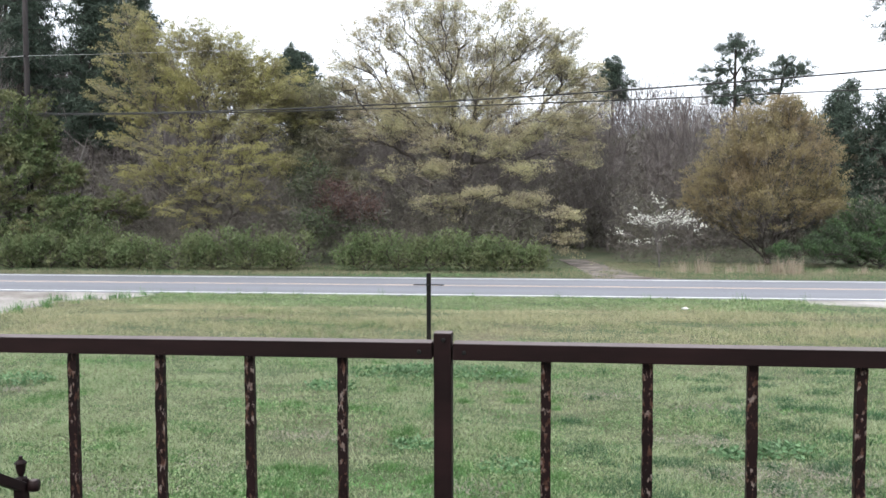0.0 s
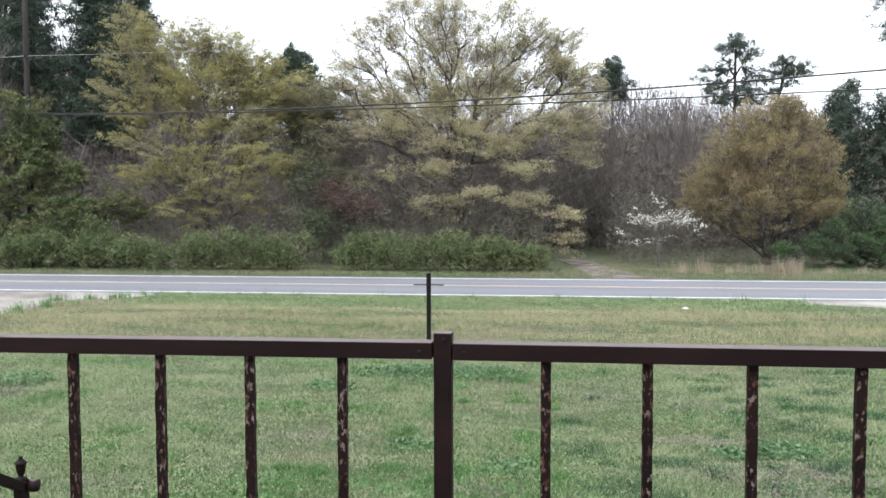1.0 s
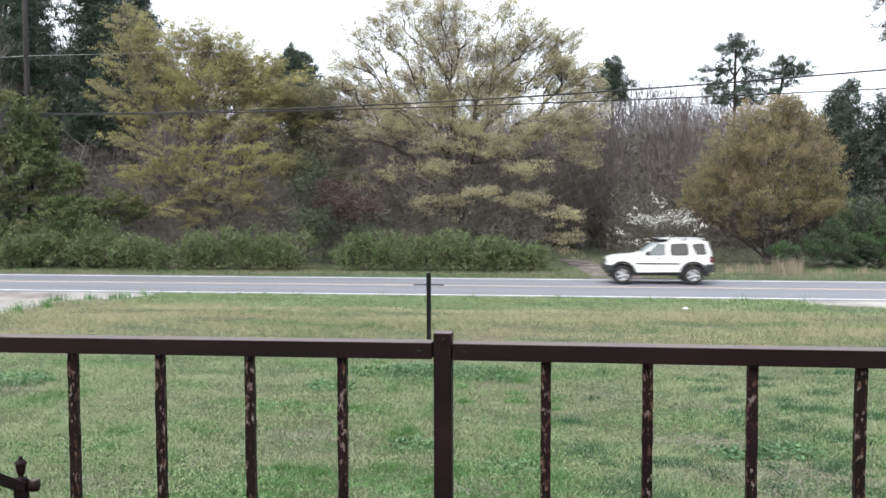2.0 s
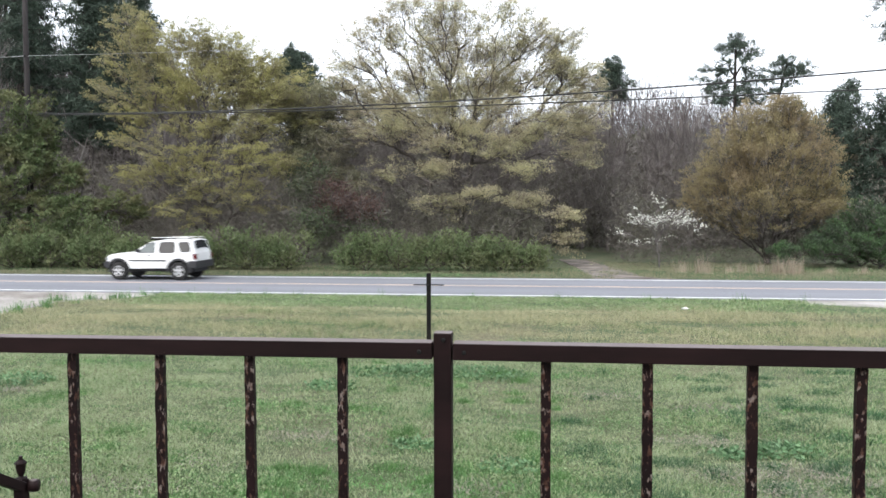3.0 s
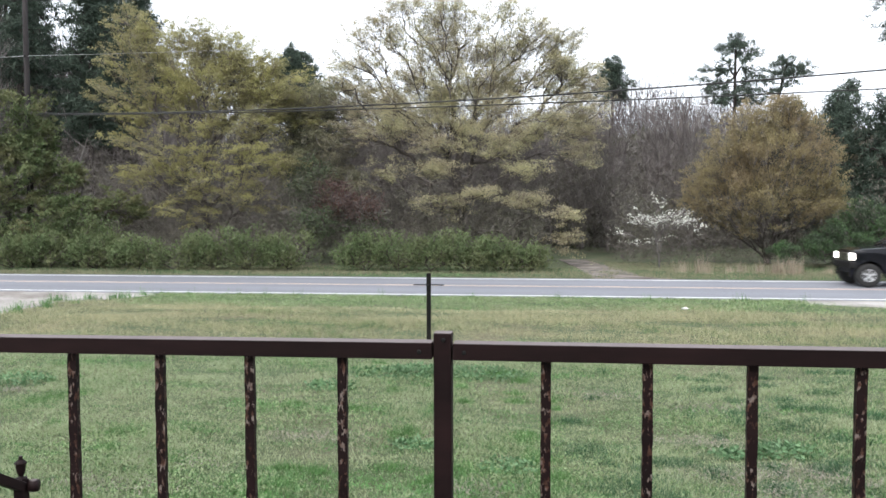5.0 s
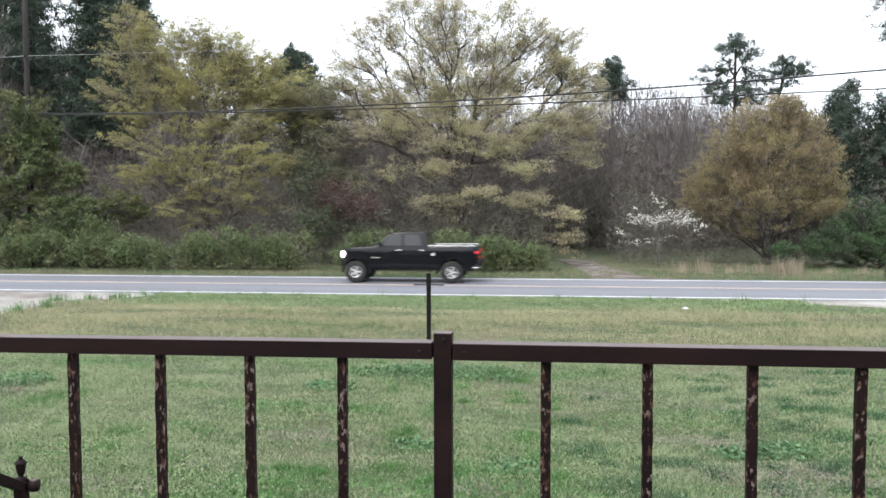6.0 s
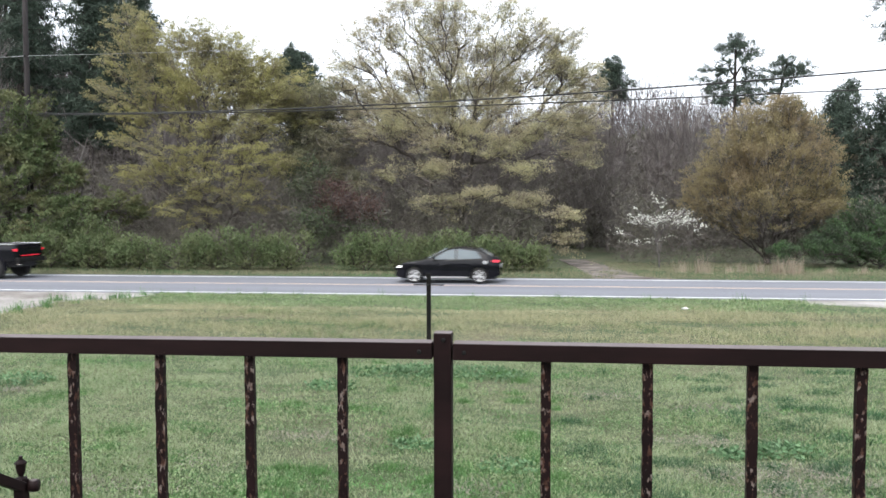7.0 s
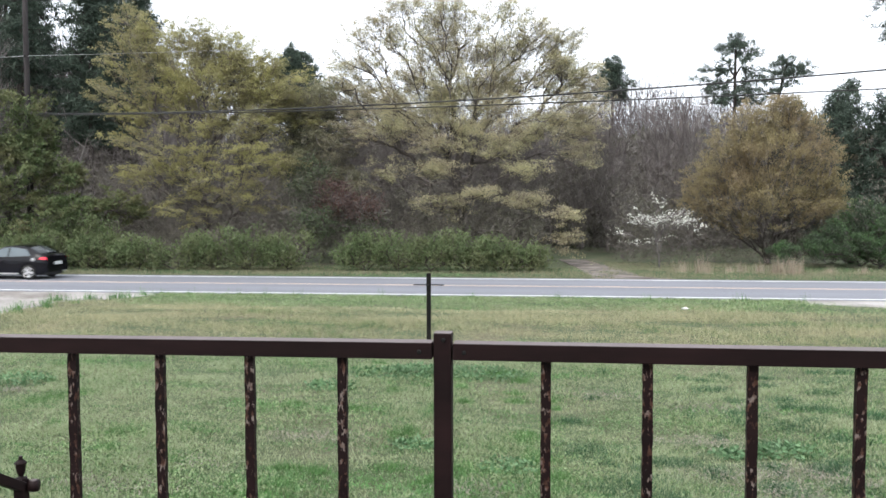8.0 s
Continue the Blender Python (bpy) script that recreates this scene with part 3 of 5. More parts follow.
plant("oak_tree", "tall wide tree with sparse beige-green spring leaves and dark limbs", "tree", (-4.6, 45, 0), (-4.6, 45, 3.4),
      [ball((-5.60, 45.00, 14.79), 0.9, rz=0.7), ball((-9.52, 45.00, 13.59), 0.9, rz=0.6), ball((-1.00, 45.00, 13.64), 0.9, rz=0.6), ball((-5.77, 45.00, 12.05), 2.0, rz=1.3), ball((-2.89, 45.00, 11.50), 2.0, rz=1.3), ball((-11.52, 45.00, 11.24), 1.2, rz=0.9), ball((-10.51, 45.00, 12.66), 1.4, rz=1.0), ball((1.20, 45.00, 12.17), 1.2, rz=1.0), ball((2.45, 45.00, 10.28), 1.2, rz=1.0), ball((-7.87, 45.00, 14.33), 1.5, rz=1.1), ball((-2.41, 45.00, 13.99), 1.5, rz=1.1), ball((-8.70, 45.00, 12.61), 2.0, rz=1.6), ball((-5.12, 45.00, 14.08), 1.8, rz=1.2), ball((-0.05, 45.00, 12.67), 1.5, rz=1.2), ball((-7.00, 44.50, 10.25), 2.4, rz=1.4), ball((-3.17, 44.50, 9.85), 2.4, rz=1.4), ball((-11.58, 44.50, 8.92), 1.9, rz=1.3), ball((-10.03, 45.00, 11.04), 1.6, rz=1.2), ball((-6.42, 45.00, 13.34), 1.9, rz=1.5), ball((-3.84, 45.00, 12.94), 1.8, rz=1.5), ball((-1.31, 45.00, 12.24), 1.8, rz=1.4), ball((0.73, 45.00, 11.10), 1.6, rz=1.3), ball((2.15, 45.00, 9.19), 1.7, rz=1.4), ball((1.82, 44.50, 7.74), 1.7, rz=1.3), ball((1.21, 45.00, 10.46), 1.6, rz=1.2), ball((-5.13, 45.00, 10.93), 2.2, rz=1.5), ball((-1.93, 45.00, 10.22), 2.0, rz=1.4),
       ball((-11.53, 45.00, 10.11), 1.3, rz=1.1), ball((-11.72, 45.00, 8.17), 1.7, rz=1.2), ball((-8.53, 44.00, 8.64), 2.2, rz=1.2), ball((-5.65, 44.00, 8.58), 2.2, rz=1.0), ball((-2.51, 44.00, 8.37), 2.2, rz=1.0), ball((0.58, 44.00, 7.86), 2.1, rz=1.2), ball((2.12, 44.00, 5.99), 1.4, rz=1.3),
       ball((-9.29, 43.00, 6.98), 2.0, rz=0.8), ball((-5.70, 42.00, 6.24), 2.0, rz=0.6), ball((-2.39, 42.00, 6.20), 2.2, rz=0.7), ball((-5.27, 41.00, 4.99), 1.7, rz=0.5), ball((-1.17, 41.00, 4.95), 1.6, rz=0.6), ball((-3.17, 40.50, 3.65), 1.7, rz=0.4), ball((-0.87, 40.50, 3.35), 1.4, rz=0.5), ball((0.71, 41.00, 2.63), 1.5, rz=0.6), ball((1.14, 41.00, 1.32), 1.2, rz=0.6), ball((-8.47, 42.00, 4.76), 2.0, rz=0.9), ball((-5.41, 42.00, 3.23), 2.0, rz=0.9), ball((-10.69, 43.50, 7.20), 2.0, rz=1.0), ball((-7.40, 43.00, 7.42), 2.2, rz=0.9), ball((-4.13, 43.00, 7.27), 2.2, rz=0.9), ball((-0.93, 43.00, 7.01), 2.0, rz=0.9),
       ball((-11.8, 45.5, 9.9), 1.5, rz=0.9), ball((-9.9, 45.5, 9.6), 1.7, rz=1.0), ball((-7.9, 45.5, 9.8), 1.7, rz=0.9), ball((-5.6, 45.5, 9.3), 1.8, rz=1.0), ball((-3.6, 45.5, 9.4), 1.8, rz=1.0), ball((-1.7, 45.5, 9.8), 1.7, rz=1.0), ball((0.3, 45.5, 9.9), 1.6, rz=1.0), ball((2.0, 45.5, 9.7), 1.4, rz=1.0), ball((-10.8, 45.5, 8.5), 1.6, rz=1.0), ball((-8.9, 45.5, 8.8), 1.6, rz=1.0), ball((-12.6, 45.5, 8.2), 1.4, rz=1.0), ball((0.9, 45.5, 10.7), 1.5, rz=0.8)],
      2550, 14, LEAF_BEIGE, 0.08, 0.32, 12, balance=0.5, jitter=0.2, hollow=0.0, tip_r=0.011, fan=0.9, rise=0.12, lift=0.6, twiglets=9, knot=0.1,
      leafless=lambda p: np.clip((5.2 - p[:, 2]) / 5 - (p[:, 0] + 5) * 0.16, 0, 0.7) + 0.22 * (p[:, 2] > 9.5))
plant("maple_tree", "rounded tree covered in amber-yellow spring buds", "tree", (11.3, 42, 0), (11.3, 42, 1.2),
      [ball((11.99, 42.00, 7.30), 1.3, rz=1.1), ball((10.49, 42.00, 6.76), 1.5, rz=1.3), ball((12.95, 42.00, 6.58), 1.3, rz=1.2), ball((9.68, 42.00, 5.48), 1.7, rz=1.5), ball((13.52, 42.00, 5.30), 1.5, rz=1.5), ball((11.34, 41.00, 5.12), 2.0, rz=1.8), ball((8.59, 42.00, 4.05), 1.5, rz=1.2), ball((10.56, 41.00, 3.45), 2.1, rz=1.5), ball((13.96, 42.00, 3.60), 1.3, rz=1.2), ball((12.87, 41.50, 2.75), 1.6, rz=1.0), ball((9.06, 41.50, 2.47), 1.4, rz=0.8), ball((8.04, 42.00, 3.19), 1.2, rz=0.9), ball((14.44, 42.00, 2.60), 1.2, rz=0.8), ball((12.11, 42.00, 8.01), 0.8, rz=0.6), ball((10.59, 41.00, 1.91), 1.5, rz=0.6)],
      900, 9, LEAF_AMBER, 0.11, 0.15, 13, slim=0.3, balance=0.9, hollow=0.35, tip_r=0.008, leafless=ragged(3.4), fan=0.95, rise=0.75, lift=0.8)
plant("dogwood_tree", "small white-blossomed dogwood with tiered open branches", "tree", (5.6, 39, 0), (5.5, 39, 0.8),
      [ball((5.42, 39.00, 3.12), 0.55, rz=0.16), ball((4.73, 39.20, 2.85), 0.4, rz=0.1), ball((5.08, 38.80, 2.42), 0.7, rz=0.12), ball((6.43, 39.00, 2.63), 0.7, rz=0.14), ball((4.18, 39.00, 2.14), 0.5, rz=0.1), ball((4.00, 39.00, 1.68), 0.55, rz=0.12), ball((4.80, 38.60, 2.02), 0.5, rz=0.08), ball((7.09, 39.00, 2.09), 0.6, rz=0.1), ball((6.01, 38.80, 1.88), 0.5, rz=0.08), ball((7.49, 39.00, 1.71), 0.4, rz=0.08), ball((5.49, 38.80, 1.34), 0.8, rz=0.12), ball((4.33, 39.00, 1.22), 0.3, rz=0.1), ball((5.64, 39.00, 2.31), 1.1, rz=0.3), ball((4.58, 39.00, 2.50), 0.35, rz=0.08), ball((6.79, 38.80, 2.31), 0.5, rz=0.08)],
      64, 2, BLOSSOM, 0.055, 0.05, 14, hollow=0.5, lift=0.12, knot=0.026, width=0.15, slim=0.8, balance=0.6, bark=BARK_PALE, tip_r=0.007, fan=0.95, rise=0.14, twiglets=15)
plant("evergreen_bush", "tall dark glossy evergreen shrub at the wood's edge", "shrub", (-28, 38.5, 0), (-28, 38.5, 1.2),
      [ball((-27.59, 38.50, 7.41), 2.0, rz=1.8), ball((-27.01, 38.00, 4.44), 2.2, rz=1.9), ball((-26.5, 38.50, 6.20), 1.3, rz=1.2), ball((-24.30, 38.20, 4.55), 0.9, rz=0.8), ball((-24.55, 38.00, 2.39), 2.0, rz=1.4), ball((-28.32, 38.80, 1.48), 1.6, rz=1.4), ball((-21.73, 38.50, 2.97), 1.2, rz=0.9)],
      420, 9, LEAF_BROAD, 0.15, 0.12, 15, fan=0.85, rise=0.35, hollow=0.6)
plant("evergreen_bush", "low fresh green shrub below the amber tree", "shrub", (16, 40, 0), (16, 40, 0.7),
      [ball((14.51, 40.00, 1.12), 1.4, rz=1.0), ball((15.44, 40.50, 2.06), 1.2, rz=1.1), ball((12.93, 39.50, 1.01), 1.0, rz=0.6), ball((15.95, 39.50, 1.55), 1.3, rz=1.4), ball((11.65, 39.50, 0.79), 0.8, rz=0.4), ball((13.79, 40.20, 1.66), 0.7, rz=0.6)],
      420, 8, LEAF_FRESH, 0.10, 0.08, 16, slim=0.35, fan=0.6, rise=0.9, hollow=0.5)
plant("evergreen_bush", "dark green young bush under the trees", "shrub", (-13, 41, 0), (-13, 41, 0.8),
      [ball((-12.40, 41.00, 4.45), 1.3, rz=1.4), ball((-11.67, 40.00, 2.36), 1.4, rz=1.0), ball((-9.50, 41.00, 2.04), 1.2, rz=0.7)], 170, 34, LEAF_DARK, 0.14, 0.07, 17, spread=(0.26, 0.26, 0.2), twigs=4)
plant("understory_tree", "small grey-green tree filling the gap between the oaks", "tree", (-13.4, 44, 0), (-13.4, 44, 1.5),
      [ball((-13.44, 44.00, 7.93), 2.0, rz=1.4), ball((-12.32, 43.50, 5.96), 2.0, rz=1.4), ball((-13.81, 43.00, 4.84), 1.5, rz=1.2), ball((-11.36, 43.50, 4.21), 1.6, rz=1.0), ball((-12.76, 44.00, 9.03), 1.2, rz=0.9)],
      470, 11, LEAF_GREY, 0.09, 0.1, 19, hollow=0.3, fan=1.0, rise=0.2)
plant("russet_shrub", "shrub with dull dark red leaves in the wood's shade", "shrub", (-9.4, 40.5, 0), (-9.4, 40.5, 0.6),
      [ball((-10.88, 40.50, 3.68), 1.1, rz=0.9), ball((-9.38, 40.50, 3.09), 1.1, rz=0.8), ball((-11.20, 40.50, 2.79), 0.9, rz=0.6)], 150, 26, LEAF_RUST, 0.12, 0.05, 18, spread=(0.24, 0.24, 0.18), twigs=6)

# young growth along the far verge
HEDGE_ROWS = [((-23.3, 37.0, 0.5), 1.3, 1.6), ((-25.6, 37.1, 0.5), 1.3, 1.35), ((-21.6, 37.0, 0.5), 1.0, 1.25), ((-26.02, 36.00, 0.19), 1.3, 0.9), ((-24.05, 36.20, 0.33), 1.5, 1.05), ((-21.66, 36.20, 0.62), 1.5, 0.95), ((-19.35, 36.00, 0.92), 1.4, 0.95), ((-17.49, 36.00, 0.98), 1.3, 0.95), ((-15.73, 36.20, 1.00), 1.3, 0.95), ((-13.90, 36.20, 1.06), 1.4, 1.0), ((-12.09, 36.20, 1.02), 1.3, 0.95),
              ((-8.31, 36.40, 1.00), 1.2, 0.9), ((-6.65, 36.20, 1.09), 1.2, 1.0), ((-5.06, 36.20, 1.10), 1.2, 1.0), ((-3.50, 36.40, 0.89), 1.1, 0.85), ((-1.95, 36.60, 0.83), 1.1, 0.85), ((-0.52, 37.00, 0.55), 0.9, 0.65)]
rng = np.random.default_rng(29)
for i, (c, r, h) in enumerate(HEDGE_ROWS):
    lobes = [(c[0], c[1], h * 0.62, r, 0.8, h * 0.68)]
    for k in range(7):
        lobes.append((c[0] + rng.uniform(-0.9, 0.9) * r, c[1] + rng.uniform(-0.7, 0.4), h * rng.uniform(0.75, 1.65), r * rng.uniform(0.14, 0.34), 0.35, h * rng.uniform(0.3, 0.6)))
    plant("privet_shrub", "leafy fresh green shrub in the verge thicket", "shrub", (c[0], c[1], 0), (c[0], c[1], 0.3),
          lobes, 215, 29, LEAF_HEDGE, 0.105, 0.04, 30 + i, spread=(0.17, 0.17, 0.19), group="verge shrubs", hollow=0.5, sprig=0.5, rise=1.0)

# pines
for i, (x, y, h, cf, reach, pads) in enumerate([(-46, 58, 24, 9, 3.6, 70), (-41.0, 57, 24, 10, 3.2, 62), (-33.6, 56, 22, 8, 3.6, 96), (-31.4, 59, 21, 8, 3.4, 84), (-36.8, 64, 26, 9, 3.8, 84), (-44.5, 66, 26, 9, 3.8, 70), (-37.6, 54, 23, 12, 2.8, 40), (-50.5, 66, 26, 9, 4.0, 70)]):
    pine("pine_tree", "tall dark pine standing in the dense wood", (x, y, 0), h, cf, reach, 40 + i, pads=pads, each=22, size=0.46)
pine("pine_tree", "open-crowned pine with flat needle tiers against the sky", (17.25, 75, 0), 18.6, 10.5, 4.6, 61, trunk_r=0.14, each=34, size=0.34,
     boughs=[(0, 0.5, 18.3), (180, 0.7, 18.1), (80, 0.6, 18.2), (180, 1.7, 17.6), (0, 1.5, 17.7), (120, 1.0, 17.6), (300, 1.0, 17.4), (170, 1.9, 17.1), (10, 2.1, 17.2), (350, 2.4, 16.5), (60, 1.2, 16.7), (182, 3.3, 15.8), (200, 2.4, 15.5),
             (0, 1.7, 15.7), (340, 2.3, 15.2), (178, 1.9, 15.1), (180, 3.8, 14.2), (165, 2.6, 14.1), (0, 2.7, 14.3), (20, 1.9, 14.0), (185, 2.8, 13.4), (0, 3.0, 13.5), (95, 2.2, 13.4), (270, 2.2, 13.3), (150, 2.6, 13.0), (30, 2.6, 13.0), (0, 3.0, 12.6), (180, 2.7, 12.5)])
pine("pine_tree", "slanting open-crowned pine against the sky", (18.4, 76, 0), 16.7, 11, 4.2, 62, trunk_r=0.14, each=34, lean=3.6, size=0.34,
     boughs=[(0, 0.7, 16.5), (180, 0.8, 16.4), (180, 1.6, 16.0), (0, 2.2, 15.7), (15, 2.6, 15.4), (345, 2.0, 15.1), (180, 1.9, 15.4), (90, 1.2, 15.6), (180, 1.5, 14.6), (0, 1.6, 14.4), (200, 1.6, 14.0), (270, 1.4, 15.0), (150, 1.8, 13.6)])
pine("pine_tree", "small far pine with a rounded top", (6.75, 80, 0), 17.5, 13.6, 2.8, 63, pads=30, each=34, size=0.34)
pine("pine_tree", "far dark pine with a dense rounded top", (-19.8, 62, 0), 15.5, 10, 3.3, 64, pads=56, each=40, size=0.36)
for i, (x, y, h) in enumerate([(17.4, 58, 9.8), (19.0, 55, 10.2), (21.4, 53, 10.0), (24.6, 54, 11.6), (23.0, 64, 12.4), (27.0, 60, 13.0)]):
    pine("pine_tree", "dense dark pine at the wood's edge", (x, y, 0), h, 1.5, 3.4, 70 + i, pads=48, each=18, size=0.42)
pine("pine_tree", "tall near pine reaching above the road", (20.3, 47, 0), 19.5, 12.4, 3.2, 75, pads=44, each=36, size=0.26)

# bare wood behind: a few trees, repeated at other turns
BARE, BARE_X = [], (4.5, 8.0, -39.0)
for k in range(3):
    rng = np.random.default_rng(90 + k)
    h = (10.8, 11.7, 19.0)[k]
    BARE.append(plant("bare_tree", "slender grey leafless tree in the wood", "tree", (BARE_X[k], 56, 0), (BARE_X[k], 56, 3.0),
                      [(BARE_X[k], 56, h * 0.62, 2.0, 2.0, h * 0.36), (BARE_X[k] + 0.5, 56, h * 0.4, 1.6, 1.6, h * 0.25)],
                      150, 0, None, 0, 0.13, 95 + k, bark=BARK if k == 2 else BARK_PALE, group="bare trees", hollow=0.3, balance=1.0, tip_r=0.016, fan=2.1, rise=1.5, twiglets=22, twig_w=0.011))
rng = np.random.default_rng(5)
for i in range(20):
    x = -46 + 63 * (i + rng.uniform(0.1, 0.9)) / 20
    y = rng.uniform(50, 66)
    copy_thing(BARE[2 if i < 5 else i % 2], pose(x, y, 0, 0, 0, rng.uniform(0, 360)))


def build_thickets():
    rng = np.random.default_rng(21)
    n = 150000
    x = rng.uniform(-48, 30, n)
    y = rng.uniform(39.5, 60, n)
    top = 1.8 + 2.2 * (0.5 + 0.5 * np.sin(x * 0.8 + 1.3 * np.sin(y))) + (y - 39) * 0.22
    z = rng.uniform(0, 1, n) ** 0.8 * top
    keep = ~((np.abs(x - 1.9) < 1.9) & (y < 50)) & ~((x > 13) & (y > 45))
    c = np.stack([x, y, z], 1)[keep]
    v, f = leaves(rng, c, 1, (0.2, 0.2, 0.2), 0.24, 0.2, 0.2)
    stuff("undergrowth", v, f, BRUSH, "tangled brown undergrowth and vines beneath the trees", "undergrowth")
    n = 80000
    c = np.stack([rng.uniform(-48, 30, n), rng.uniform(41.5, 58, n), rng.uniform(0, 1, n) ** 1.1 * 7.0], 1)
    c = c[~((c[:, 0] > 6) & (c[:, 1] < 45)) & (c[:, 0] < 14) & ~((np.abs(c[:, 0] - 1.9) < 1.9) & (c[:, 1] < 50))]
    v, f = leaves(rng, c, 1, (0.2, 0.2, 0.2), 0.8, 0.018, 0.2, along=(0, 0, 0.3))
    stuff("vine_tangle", v, f, TWIG, "grey-brown tangle of bare vines and saplings", "undergrowth")
    n = 9000
    c = np.stack([np.where(np.arange(n) % 3 > 0, rng.uniform(-23.5, -12, n), rng.uniform(-11, 0.5, n)), rng.uniform(38.4, 40.2, n), 0.4 + rng.uniform(0, 1, n) ** 1.3 * 4.6], 1)
    c += (0, 1.2, 0) * (np.arange(n) % 3 == 0)[:, None]
    v, f = leaves(rng, c, 1, (0.15, 0.15, 0.15), 0.75, 0.013, 0.2, along=(0.2, 0, -0.55))
    stuff("hanging_vines", v, f, VINE, "pale grey-brown vines hanging below the boughs", "undergrowth")
    n = 215000
    x = np.where(rng.uniform(0, 1, n) < 0.3, rng.uniform(-75, -40, n), rng.uniform(-85, 50, n))
    y = rng.uniform(76, 98, n)
    top = 10.5 + 1.2 * np.sin(x * 0.5) * np.sin(x * 0.23 + 2) + np.clip((-30 - x) * 0.6, 0, 12) + 3.2 * np.exp(-((x + 9) / 10) ** 2) + 5.2 * np.exp(-((x - 13) / 11) ** 2) + 3.0 * np.exp(-((x + 28) / 6) ** 2)
    c = np.stack([x, y, rng.uniform(0, 1, n) ** 0.75 * top * rng.uniform(0.75, 1.0, n)], 1)
    v, f = leaves(rng, c, 1, (0.3, 0.3, 0.3), 1.6, 0.036, 0.2, along=(0, 0, 1.0))
    stuff("far_woods", v, f, TWIG_FAR, "hazy brown-grey belt of far woods", "woods")

    n = 52000
    c = np.stack([rng.uniform(-62, 34, n), rng.uniform(60, 72, n), rng.uniform(0, 1, n) * 8.5], 1)
    v, f = leaves(rng, c, 1, (0.3, 0.3, 0.3), 0.8, 0.45, 0.2, along=(0, 0, 0.5))
    stuff("deep_woods", v, f, BRUSH, "dim brown brush deep inside the wood", "woods")


build_thickets()


def build_sapling():
    """A pale forked sapling at the wood's edge."""
    rng = np.random.default_rng(55)
    base = np.array((-24.12, 38.90, 2.08))
    base[2] = 0
    tips = np.array([(-24.91, 38.90, 8.29), (-24.67, 38.80, 7.54), (-23.59, 38.90, 6.71), (-24.51, 39.00, 6.67), (-23.76, 38.90, 6.16), (-25.13, 39.00, 7.27)]) - base
    thing = new("sapling")
    thing.location = base
    tagged(thing, "pale grey forked leafless sapling among dark shrubs", "tree")
    limbs = skeleton(rng, (0, 0, -0.05), np.array((-24.03, 38.90, 5.48)) - base, tips, 0.06, 0.3, tip_r=0.016)
    under(new("trunk", limbs_mesh("trunk", limbs, BARK_PALE)), thing)


build_sapling()


# ---- the railing ----
def build_railing():
    rail = new("porch_railing")
    rail.location = (0, 0.95, 1.84)
    tagged(rail, "dark brown painted iron porch railing with flaking pickets", "railing")
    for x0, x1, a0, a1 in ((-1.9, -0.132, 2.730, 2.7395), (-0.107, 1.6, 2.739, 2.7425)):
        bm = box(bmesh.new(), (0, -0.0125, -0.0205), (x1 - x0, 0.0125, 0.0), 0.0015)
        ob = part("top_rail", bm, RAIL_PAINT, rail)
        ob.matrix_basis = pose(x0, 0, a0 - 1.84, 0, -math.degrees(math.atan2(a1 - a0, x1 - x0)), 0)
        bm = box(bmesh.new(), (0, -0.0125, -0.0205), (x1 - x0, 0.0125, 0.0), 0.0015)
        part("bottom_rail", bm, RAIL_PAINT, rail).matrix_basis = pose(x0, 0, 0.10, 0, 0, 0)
        # A black disc stands in for the dark inside the hole.
        hole_x = x1 - 0.0155 if x0 < -1 else x0 + 0.014
        bm = lathe(bmesh.new(), [(0.0028, 0), (0.0028, 0.001), (0.0016, 0.0016)], 8, pose(hole_x, -0.0125, 2.728 - 1.84, 90, 0, 0))
        part("screw_hole", bm, BLACK_STEEL, rail)
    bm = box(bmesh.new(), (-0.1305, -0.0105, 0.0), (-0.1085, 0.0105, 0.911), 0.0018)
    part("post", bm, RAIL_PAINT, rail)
    # Another black disc, for the dark hole in the post.
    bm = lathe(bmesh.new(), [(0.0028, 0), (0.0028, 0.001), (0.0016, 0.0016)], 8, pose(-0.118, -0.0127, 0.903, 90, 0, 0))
    part("screw_hole", bm, BLACK_STEEL, rail)
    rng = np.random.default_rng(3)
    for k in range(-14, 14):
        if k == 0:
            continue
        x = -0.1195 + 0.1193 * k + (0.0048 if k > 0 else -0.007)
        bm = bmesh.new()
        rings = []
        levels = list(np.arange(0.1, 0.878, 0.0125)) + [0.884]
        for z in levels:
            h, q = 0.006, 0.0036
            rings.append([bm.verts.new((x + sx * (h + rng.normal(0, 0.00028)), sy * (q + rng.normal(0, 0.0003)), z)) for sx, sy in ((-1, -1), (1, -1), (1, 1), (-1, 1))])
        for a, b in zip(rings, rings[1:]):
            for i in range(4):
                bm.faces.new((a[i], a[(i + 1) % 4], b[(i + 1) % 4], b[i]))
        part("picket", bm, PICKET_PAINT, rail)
    return rail


build_railing()


